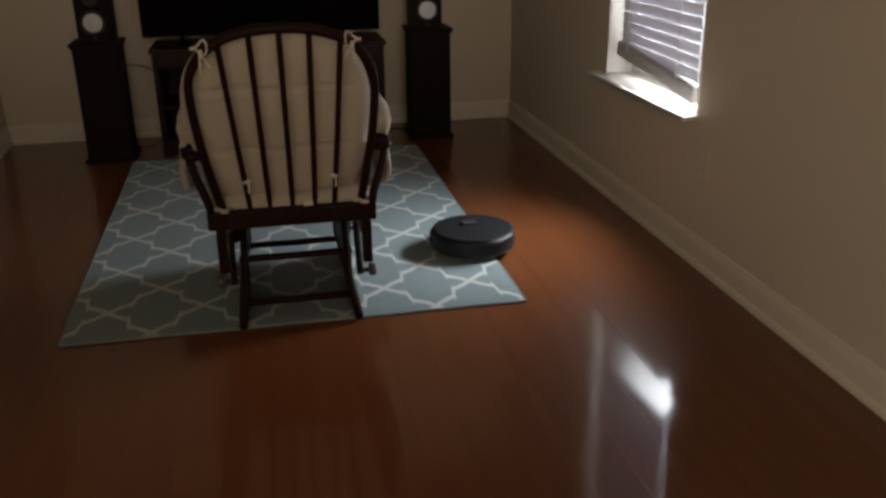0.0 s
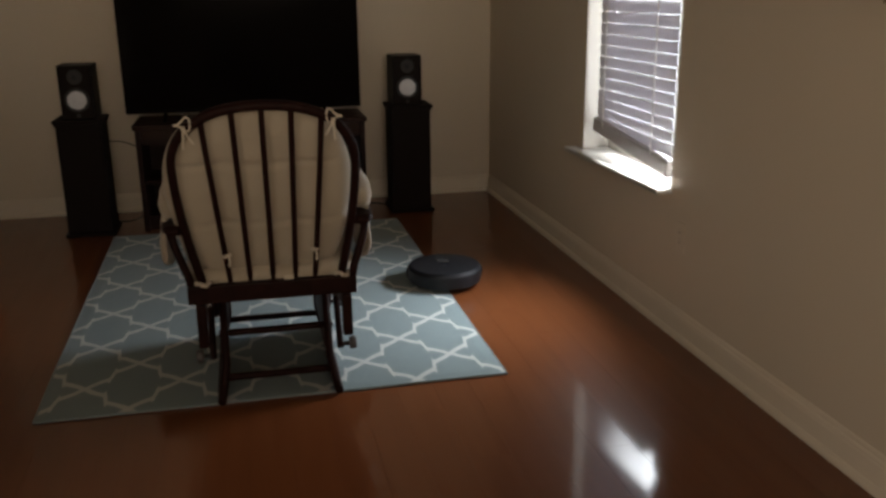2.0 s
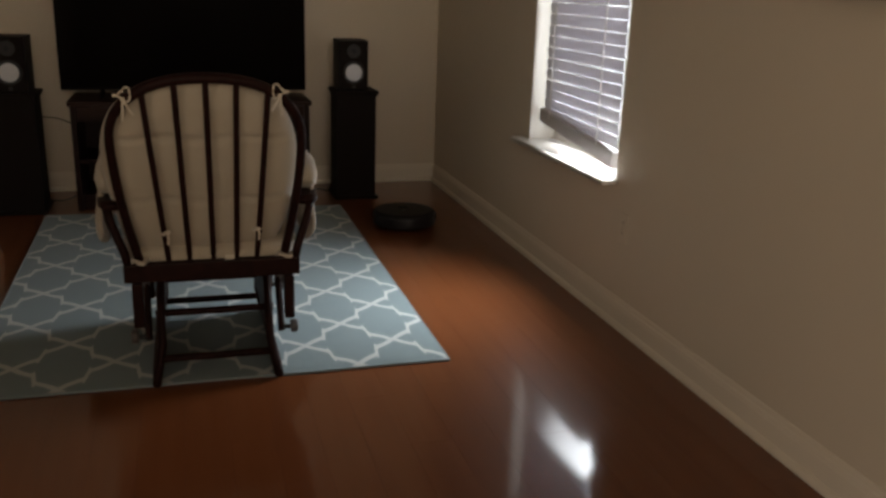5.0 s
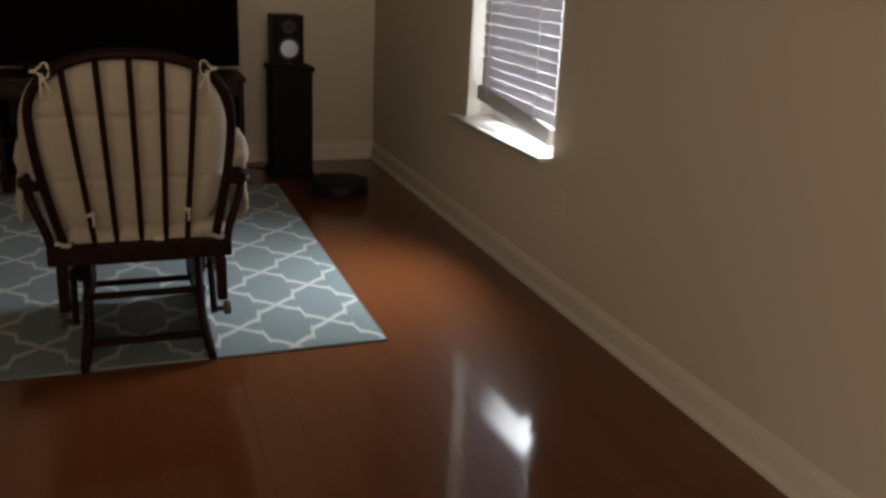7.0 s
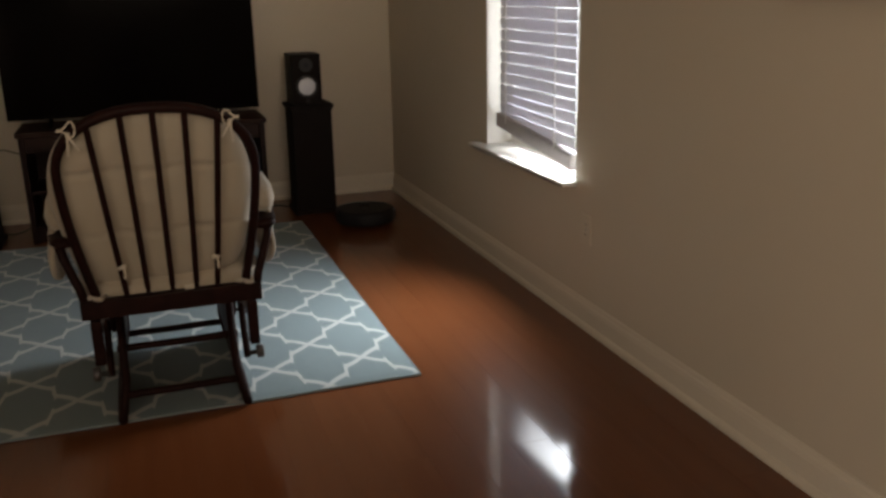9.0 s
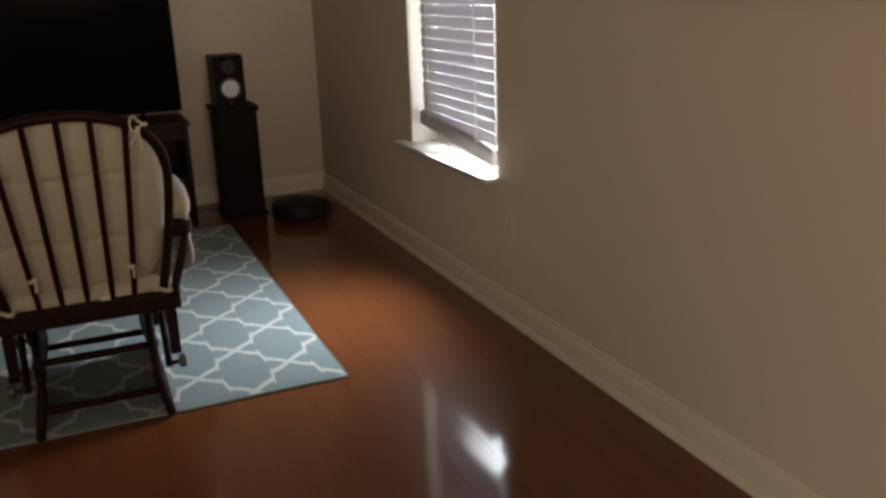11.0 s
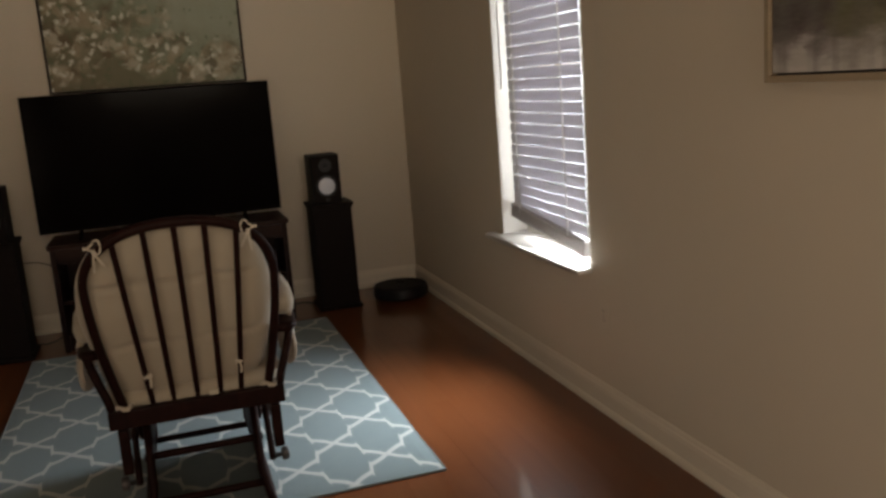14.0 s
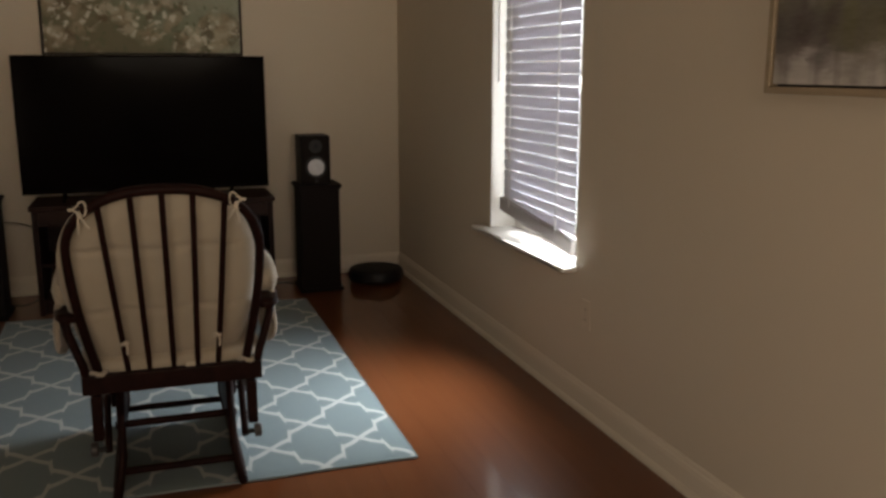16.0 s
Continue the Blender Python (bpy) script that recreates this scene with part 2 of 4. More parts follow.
WALL = paint("warm beige wall paint", (0.54, 0.47, 0.37), (0.585, 0.51, 0.405), 0.62)
CEILING = paint("flat off-white ceiling paint", (0.56, 0.52, 0.46), (0.60, 0.56, 0.50), 0.8)
TRIM = paint("cream semi-gloss trim paint", (0.63, 0.56, 0.455), (0.67, 0.60, 0.49), 0.38, 0.05, 120)
WHITE = paint("white window paint", (0.56, 0.525, 0.46), (0.60, 0.565, 0.50), 0.35, 0.05, 120)
FLOOR = floor_material()
SUBFLOOR = plain("dark joint filler", (0.03, 0.015, 0.01), 0.6)
RUG = rug_material(0.635, -0.939, 0.163, 0.1915)
RUG_EDGE = fabric("grey-blue rug binding", (0.17, 0.21, 0.22), (0.22, 0.26, 0.27))
DARKWOOD = wood("dark cherry-stained chair wood", (0.009, 0.0035, 0.003), (0.022, 0.0078, 0.006), 0.50, spec=0.07)
CABINET = wood("dark mahogany veneer", (0.008, 0.0028, 0.0022), (0.019, 0.0058, 0.0043), 0.5, (4, 30, 30), 0.15)
DRAWER = wood("red-brown mahogany drawer wood", (0.014, 0.0055, 0.004), (0.030, 0.011, 0.0075), 0.5, (4, 30, 30), 0.15)
CREAM = fabric("cream cotton twill", (0.35, 0.30, 0.23), (0.405, 0.352, 0.272))
TIE = fabric("off-white cotton tie", (0.47, 0.415, 0.33), (0.54, 0.48, 0.39))
BLACK = plain("black ash vinyl", (0.006, 0.005, 0.005), 0.5, 0, 0.10)
CLOTHBLACK = plain("black painted board", (0.009, 0.006, 0.0052), 0.6, 0, 0.08)
CONE = plain("silver woofer cone", (0.46, 0.47, 0.49), 0.42, 0.35, 0.5, 0.08, 90)
RUBBER = plain("black rubber", (0.014, 0.014, 0.014), 0.7)
SCREEN = plain("black television panel", (0.003, 0.0022, 0.0022), 0.12, 0, 0.03, 0.1, 8)
BEZEL = plain("black television bezel", (0.004, 0.003, 0.003), 0.6, 0, 0.05)
ROBOT = plain("charcoal satin plastic", (0.0075, 0.008, 0.010), 0.58, 0, 0.15, 0.1, 60)
ROBOT_SIDE = plain("black glossy plastic", (0.008, 0.008, 0.010), 0.45, 0, 0.3)
KNOB = plain("worn grey pivot plastic", (0.055, 0.05, 0.049), 0.35, 0.1)
STEEL = plain("dull bolt steel", (0.30, 0.29, 0.28), 0.4, 0.9)
SLAT = slat_material()
CORD = plain("white blind cord", (0.72, 0.72, 0.70), 0.8)
# off-white vinyl with the rail's backlit shade put into its colour
RAIL = plain("off-white rail vinyl greyed as backlit", (0.40, 0.375, 0.37), 0.5, 0, 0.4, 0.05)
GLASS = glass_material()
PLATE = plain("painted-over outlet plastic", (0.55, 0.48, 0.378), 0.5, 0, 0.4, 0.05)
FRAME = wood("thin dark picture frame", (0.018, 0.012, 0.006), (0.04, 0.028, 0.015), 0.5, spec=0.2)
# wood tone darkened so the frame bars read as shaded
OAK = wood("brown frame wood darkened as shade", (0.24, 0.185, 0.125), (0.33, 0.26, 0.18), 0.55, spec=0.2)
BLOSSOM = blossom_canvas()
MIST = mist_canvas()
LAWN = plain("dry lawn", (0.16, 0.17, 0.08), 0.95, 0, 0.1, 0.4, 6)

# ---- mesh helpers ----
ORIGIN = {}


def thing(name, at, label, category, group="", kind=""):
    ob = new(name)
    ob.empty_display_size = 0.1
    ob.location = at
    ORIGIN[ob] = Vector(at)
    return tagged(ob, label, category, group, kind)


def part(name, bm, material, parent=None, label="", smooth=False):
    """Links a bmesh, written in the room's coordinates, as one mesh object under a thing or a part."""
    me = bpy.data.meshes.new(name)
    at = ORIGIN.get(parent, Vector())
    bmesh.ops.translate(bm, verts=bm.verts, vec=-at)
    bmesh.ops.recalc_face_normals(bm, faces=bm.faces)
    bm.to_mesh(me)
    bm.free()
    me.materials.append(material)
    if smooth:
        for p in me.polygons:
            p.use_smooth = True
    ob = new(name, me)
    if parent is not None:
        ob.parent = parent
        ORIGIN[ob] = at
    if label:
        tagged(ob, label)
    return ob


def box(x0, x1, y0, y1, z0, z1, bevel=0.0, bm=None, turn=None):
    """A box, with its edges rounded by bevel, added to bm."""
    own = bmesh.new()
    bmesh.ops.create_cube(own, size=1)
    for v in own.verts:
        v.co = Vector(((x0 + x1) / 2 + v.co.x * (x1 - x0), (y0 + y1) / 2 + v.co.y * (y1 - y0), (z0 + z1) / 2 + v.co.z * (z1 - z0)))
    if bevel:
        bmesh.ops.bevel(own, geom=own.edges[:], offset=bevel, segments=2, affect="EDGES", profile=0.6)
    if turn is not None:
        bmesh.ops.transform(own, matrix=turn, verts=own.verts)
    return join(bm, own)


def join(bm, own):
    if bm is None:
        return own
    me = bpy.data.meshes.new("joining")
    own.to_mesh(me)
    own.free()
    bm.from_mesh(me)
    bpy.data.meshes.remove(me)
    return bm


def disc(at, axis, radius, depth, segments=32, bevel=0.0, bm=None, radius2=None):
    """A cylinder or cone frustum centred at a point, along an axis."""
    own = bmesh.new()
    bmesh.ops.create_cone(own, cap_ends=True, segments=segments, radius1=radius, radius2=radius if radius2 is None else radius2, depth=depth)
    if bevel:
        rims = [e for e in own.edges if abs(e.verts[0].co.z - e.verts[1].co.z) < 1e-6]
        bmesh.ops.bevel(own, geom=rims, offset=bevel, segments=3, affect="EDGES", profile=0.6)
    turn = Vector(axis).to_track_quat("Z", "Y").to_matrix().to_4x4()
    bmesh.ops.transform(own, matrix=Matrix.Translation(at) @ turn, verts=own.verts)
    return join(bm, own)


def sweep(points, wide, deep, side=(1, 0, 0), sides=8, closed=False, bm=None, power=4.0):
    """A bar along a line of points: a rounded section, wide along 'side' and deep across it."""
    bm = bmesh.new() if bm is None else bm
    pts = [Vector(p) for p in points]
    rings = []
    for i, p in enumerate(pts):
        a, b = pts[max(i - 1, 0)], pts[min(i + 1, len(pts) - 1)]
        way = (b - a).normalized()
        u = Vector(side)
        u = (u - way * u.dot(way))
        if u.length < 1e-4:
            u = way.orthogonal()
        u.normalize()
        w = way.cross(u)
        ring = []
        for k in range(sides):
            g = 2 * math.pi * (k + 0.5) / sides
            c, s = math.cos(g), math.sin(g)
            r = (abs(c) ** power + abs(s) ** power) ** (-1 / power)
            ring.append(bm.verts.new(p + u * (c * r * wide / 2) + w * (s * r * deep / 2)))
        rings.append(ring)
    for a, b in zip(rings, rings[1:]):
        for k in range(sides):
            bm.faces.new((a[k], a[(k + 1) % sides], b[(k + 1) % sides], b[k]))
    bm.faces.new(rings[0][::-1]), bm.faces.new(rings[-1])
    return bm


def cushion(cx, cz, w, h, thick, y, tuft=(), nx=36, nz=36, power=3.0):
    """A soft pad in the x-z plane, bulging to both sides; tufts are (x, z) dimples."""
    bm = bmesh.new()
    grid = {}
    for side in (-1, 1):
        for i in range(nx + 1):
            for k in range(nz + 1):
                a, b = 2 * i / nx - 1, 2 * k / nz - 1
                # square to rounded outline
                p = power
                r = max(abs(a), abs(b), 1e-6)
                q = (abs(a / r) ** p + abs(b / r) ** p) ** (-1 / p) * r if r > 1e-5 else 0
                x, z = a / r * q if r > 1e-5 else 0, b / r * q if r > 1e-5 else 0
                rim = r
                puff = max(0.0, 1 - rim ** 5) ** 0.5
                px, pz = cx + x * w / 2, cz + z * h / 2
                for tx, tz in tuft:
                    puff *= 1 - 0.75 * math.exp(-((px - tx) ** 2 + (pz - tz) ** 2) / 0.0022)
                puff *= 1 + 0.10 * noise.noise((px * 9, pz * 9, side * 3))
                grid[side, i, k] = (px, y + side * thick / 2 * puff , pz)
    verts = {}
    for key, co in grid.items():
        side, i, k = key
        if side == 1 and (i in (0, nx) or k in (0, nz)):
            verts[key] = verts[-1, i, k]
        else:
            verts[key] = bm.verts.new(co)
    for side in (-1, 1):
        for i in range(nx):
            for k in range(nz):
                f = [verts[side, i, k], verts[side, i + 1, k], verts[side, i + 1, k + 1], verts[side, i, k + 1]]
                bm.faces.new(f if side < 0 else f[::-1])
    return bm


def prism(profile, start, along, out, up=(0, 0, 1)):
    """A moulding: the profile's (out, up) points drawn along a straight line."""
    bm = bmesh.new()
    s, a, o, u = Vector(start), Vector(along), Vector(out), Vector(up)
    r0 = [bm.verts.new(s + o * p + u * q) for p, q in profile]
    r1 = [bm.verts.new(s + a + o * p + u * q) for p, q in profile]
    n = len(profile)
    for k in range(n):
        bm.faces.new((r0[k], r0[(k + 1) % n], r1[(k + 1) % n], r1[k]))
    bm.faces.new(r0), bm.faces.new(r1[::-1])
    return bm


def setting(name, bm, material, label, category, smooth=False):
    return tagged(part(name, bm, material, smooth=smooth), label, category, kind="structure")


# ---- the room ----
XE, XW, YN, YS, ZC = 1.75, -1.45, 5.36, -3.2, 2.7
T = 0.24
WY0, WY1, WZ0, WZ1 = 2.705, 3.658, 0.578, 2.02

ground_bm = box(-400, 400, -400, 400, -0.42, -0.35)
setting("ground", ground_bm, LAWN, "dry green lawn around the house", "ground")

floor_bm = box(XW - T, XE + T, YS - T, YN + T, -0.30, -0.014)
floor = setting("floor", floor_bm, SUBFLOOR, "glossy red-brown laminate plank floor", "floor")

bm = box(XE, XE + T, YS - T, WY0, 0, ZC)
box(XE, XE + T, WY1, YN + T, 0, ZC, bm=bm)
box(XE, XE + T, WY0, WY1, 0, WZ0 - 0.026, bm=bm)
box(XE, XE + T, WY0, WY1, WZ1, ZC, bm=bm)
setting("wall_east", bm, WALL, "beige painted wall with a window opening", "wall")
setting("wall_north", box(XW, XE, YN, YN + T, 0, ZC), WALL, "beige painted wall behind the television", "wall")
# unseen opening added in this wall for the west fill lamp
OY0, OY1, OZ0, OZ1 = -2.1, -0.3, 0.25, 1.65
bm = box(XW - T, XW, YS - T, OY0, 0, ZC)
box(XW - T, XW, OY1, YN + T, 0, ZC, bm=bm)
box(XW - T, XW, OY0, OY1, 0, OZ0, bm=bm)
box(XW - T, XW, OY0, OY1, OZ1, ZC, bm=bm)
setting("wall_west", bm, WALL, "plain beige painted wall", "wall")
# unseen high opening added for the south fill lamp
bm = box(XW, -0.6, YS - T, YS, 0, ZC)
box(1.4, XE, YS - T, YS, 0, ZC, bm=bm)
box(-0.6, 1.4, YS - T, YS, 0, 1.65, bm=bm)
box(-0.6, 1.4, YS - T, YS, 2.55, ZC, bm=bm)
setting("wall_south", bm, WALL, "plain beige painted wall", "wall")
setting("ceiling", box(XW - T, XE + T, YS - T, YN + T, ZC, ZC + 0.2), CEILING, "flat off-white painted ceiling", "ceiling")

PROFILE = [(0, 0), (0.028, 0), (0.028, 0.007), (0.025, 0.016), (0.020, 0.022), (0.0145, 0.0245), (0.0145, 0.082), (0.0125, 0.088), (0.0125, 0.094), (0.008, 0.100), (0.0065, 0.108), (0.004, 0.113), (0, 0.114)]
setting("baseboard_east", prism(PROFILE, (XE, YS, 0), (0, YN - YS - 0.028, 0), (-1, 0, 0)), TRIM, "cream painted baseboard with shoe moulding", "baseboard")
setting("baseboard_north", prism(PROFILE, (XW, YN, 0), (XE - XW, 0, 0), (0, -1, 0)), TRIM, "cream painted baseboard with shoe moulding", "baseboard")
setting("baseboard_west", prism(PROFILE, (XW, YS, 0), (0, YN - YS - 0.028, 0), (1, 0, 0)), TRIM, "cream painted baseboard with shoe moulding", "baseboard")


def make_window():
    win = thing("window_1", (XE, 3.175, WZ0), "white painted window behind a drawn blind", "window", kind="structure")
    # stool with a rounded nose
    stool = box(1.678, XE + 0.13, WY0 + 0.001, WY1 - 0.001, WZ0 - 0.026, WZ0, 0.0125)
    box(1.678, XE - 0.001, WY0 - 0.014, WY1 + 0.085, WZ0 - 0.0255, WZ0 - 0.0005, 0.012, bm=stool)
    part("window_sill", stool, WHITE, win)
    part("jamb", box(XE - 0.002, XE + 0.13, WY1 - 0.012, WY1 - 0.0005, WZ0, WZ1, 0.002), WHITE, win)
    part("jamb", box(XE - 0.002, XE + 0.13, WY0 + 0.0005, WY0 + 0.012, WZ0, WZ1, 0.002), WHITE, win)
    part("head_jamb", box(XE - 0.002, XE + 0.13, WY0 + 0.012, WY1 - 0.012, WZ1 - 0.012, WZ1 - 0.0005, 0.002), WHITE, win)
    x0, x1 = XE + 0.131, XE + 0.185
    f = box(x0, x1, WY0, WY0 + 0.055, WZ0 - 0.02, WZ1, 0.003)
    box(x0, x1, WY1 - 0.055, WY1, WZ0 - 0.02, WZ1, 0.003, bm=f)
    box(x0, x1, WY0 + 0.055, WY1 - 0.055, WZ0 - 0.02, WZ0 + 0.03, 0.003, bm=f)
    box(x0, x1, WY0 + 0.055, WY1 - 0.055, WZ1 - 0.05, WZ1, 0.003, bm=f)
    box(x0 + 0.004, x1 - 0.004, WY0 + 0.055, WY1 - 0.055, 1.275, 1.32, 0.003, bm=f)
    part("window_frame", f, WHITE, win)
    for z0, z1 in ((WZ0 + 0.03, 1.275), (1.32, WZ1 - 0.05)):
        pane = part("pane", box(x0 + 0.022, x0 + 0.027, WY0 + 0.055, WY1 - 0.055, z0, z1), GLASS, win)
        pane.visible_shadow = False


make_window()

# ---- window blind ----


def make_blind():
    y0, y1, x = 2.800, 3.565, 1.788
    blind = thing("window_blind", (x, (y0 + y1) / 2, 1.96), "white slatted window blind with a crooked bottom rail", "window blind")
    part("headrail", box(x - 0.028, x + 0.028, y0 - 0.01, y1 + 0.01, 1.945, 2.005, 0.004), WHITE, blind)
    pitch, n = 0.0505, 25
    for i in range(n):
        zr = 0.690 + pitch * (i + 0.2)
        lift = 0.022 * max(0.0, 1 - i / 3)
        # drawn shut, with a hair's gap from slat to slat
        turned = 94 + 4 * max(0.0, 1 - i / 9)
        bm = bmesh.new()
        rows = []
        for j in range(9):
            f = j / 8
            y = y0 + (y1 - y0) * f
            z = zr + lift * f + 0.0015 * noise.noise((i * 3.1, f * 2.5, 0))
            lean = radians(turned + 1.2 * noise.noise((i * 1.7, f, 4)))
            ring = []
            for k in range(5):
                c = (k / 4 - 0.5) * 0.0476
                crown = 0.0035 * (1 - (2 * k / 4 - 1) ** 2)
                ring.append((x - c * math.cos(lean) - crown * math.sin(lean), y, z - c * math.sin(lean) + crown * math.cos(lean)))
            rows.append(ring)
        thick = Vector((math.sin(radians(turned)), 0, -math.cos(radians(turned)))) * 0.0026
        top = [[bm.verts.new(Vector(p) + thick) for p in r] for r in rows]
        low = [[bm.verts.new(p) for p in r] for r in rows]
        for j in range(8):
            for k in range(4):
                bm.faces.new((top[j][k], top[j][k + 1], top[j + 1][k + 1], top[j + 1][k]))
                bm.faces.new((low[j][k], low[j + 1][k], low[j + 1][k + 1], low[j][k + 1]))
            bm.faces.new((top[j][0], top[j + 1][0], low[j + 1][0], low[j][0]))
            bm.faces.new((top[j][4], low[j][4], low[j + 1][4], top[j + 1][4]))
        for j in (0, 8):
            for k in range(4):
                bm.faces.new((top[j][k], low[j][k], low[j][k + 1], top[j][k + 1]))
        part("slat", bm, SLAT, blind)
    tilt = Matrix.Translation((x, (y0 + y1) / 2, 0.668)) @ pose(0, 0, 0, math.degrees(math.atan2(0.078, y1 - y0)), 0, 0)
    part("bottom_rail", box(-0.024, 0.024, -(y1 - y0) / 2 - 0.006, (y1 - y0) / 2 + 0.012, -0.034, 0.034, 0.010, turn=tilt), RAIL, blind, "thick white bottom rail, hanging askew")
    for y in (2.945, 3.455):
        for dx in (-0.024, 0.024):
            f = (y - y0) / (y1 - y0)
            part("ladder_cord", sweep([(x + dx, y, 1.95), (x + dx, y, 1.3), (x + dx, y, 0.66 + 0.05 * f)], 0.005, 0.005, sides=6), CORD, blind)
    part("tilt_wand", sweep([(x - 0.034, 3.570, 1.95), (x - 0.036, 3.572, 1.60), (x - 0.035, 3.571, 1.29)], 0.009, 0.009, sides=8, power=2), CORD, blind, "slim white tilt wand")


make_blind()

# ---- wall outlet ----


def make_outlet():
    o = thing("wall_outlet", (XE, 2.615, 0.397), "beige painted-over electrical outlet plate on the wall", "outlet")
    part("cover_plate", box(XE - 0.0035, XE + 0.001, 2.579, 2.651, 0.338, 0.458, 0.0025), PLATE, o)
    for z in (0.378, 0.418):
        socket = part("socket", box(XE - 0.0050, XE - 0.0030, 2.599, 2.631, z - 0.014, z + 0.014, 0.0015), PLATE, o)
        for dy in (-0.006, 0.006):
            part("slot", box(XE - 0.0057, XE - 0.0051, 2.615 + dy - 0.001, 2.615 + dy + 0.001, z - 0.002, z + 0.006), RUBBER, socket)
    part("screw", disc((XE - 0.0043, 2.615, 0.398), (-1, 0, 0), 0.003, 0.0016, 12), STEEL, o)


make_outlet()

# ---- rug ----


def make_rug():
    y0, y1, xa, xb = 2.398, 4.700, -0.603, 0.985
    rug = thing("area_rug", ((xa + xb) / 2, (y0 + y1) / 2, 0), "pale blue area rug with an off-white trellis pattern", "rug")
    ORIGIN[rug] = Vector(((xa + xb) / 2, (y0 + y1) / 2, 0))
    bm = bmesh.new()
    nx, ny = 40, 56
    rows = []
    for j in range(ny + 1):
        row = []
        for i in range(nx + 1):
            a, b = i / nx, j / ny
            x, y = xa + (xb - xa) * a, y0 + (y1 - y0) * b
            rim = min(a, 1 - a, b, 1 - b)
            x -= 0.036 * b * (1 - a)
            x += 0.004 * noise.noise((0.3, y * 3, 0))
            y += 0.005 * noise.noise((x * 3, 0.7, 0))
            z = 0.011 + 0.0012 * noise.noise((x * 6, y * 6, 2)) - (0.0035 if rim == 0 else 0)
            row.append(bm.verts.new((x, y, z)))
        rows.append(row)
    for j in range(ny):
        for i in range(nx):
            bm.faces.new((rows[j][i], rows[j][i + 1], rows[j + 1][i + 1], rows[j + 1][i]))
    rim = [e for e in bm.edges if e.is_boundary]
    ex = bmesh.ops.extrude_edge_only(bm, edges=rim)
    for v in [g for g in ex["geom"] if isinstance(g, bmesh.types.BMVert)]:
        v.co.z = 0.0005
    pile = part("woven_field", bm, RUG, rug)
    # the trellis is laid out in the rug's own coordinates
    for k, (pts) in enumerate((((xa, y0), (xb, y0)), ((xb, y0), (xb, y1)), ((xb, y1), (xa - 0.036, y1)), ((xa - 0.036, y1), (xa, y0)))):
        (ax, ay), (bx, by) = pts
        line = [(ax + (bx - ax) * f / 24 + 0.004 * noise.noise((0.3, (ay + (by - ay) * f / 24) * 3, 0)), ay + (by - ay) * f / 24 + 0.005 * noise.noise(((ax + (bx - ax) * f / 24) * 3, 0.7, 0)), 0.0055) for f in range(25)]
        part("bound_edge", sweep(line, 0.009, 0.008, (0, 0, 1), 8, power=2), RUG_EDGE, rug, "narrow grey-blue bound edge")


make_rug()

# ---- glider chair ----


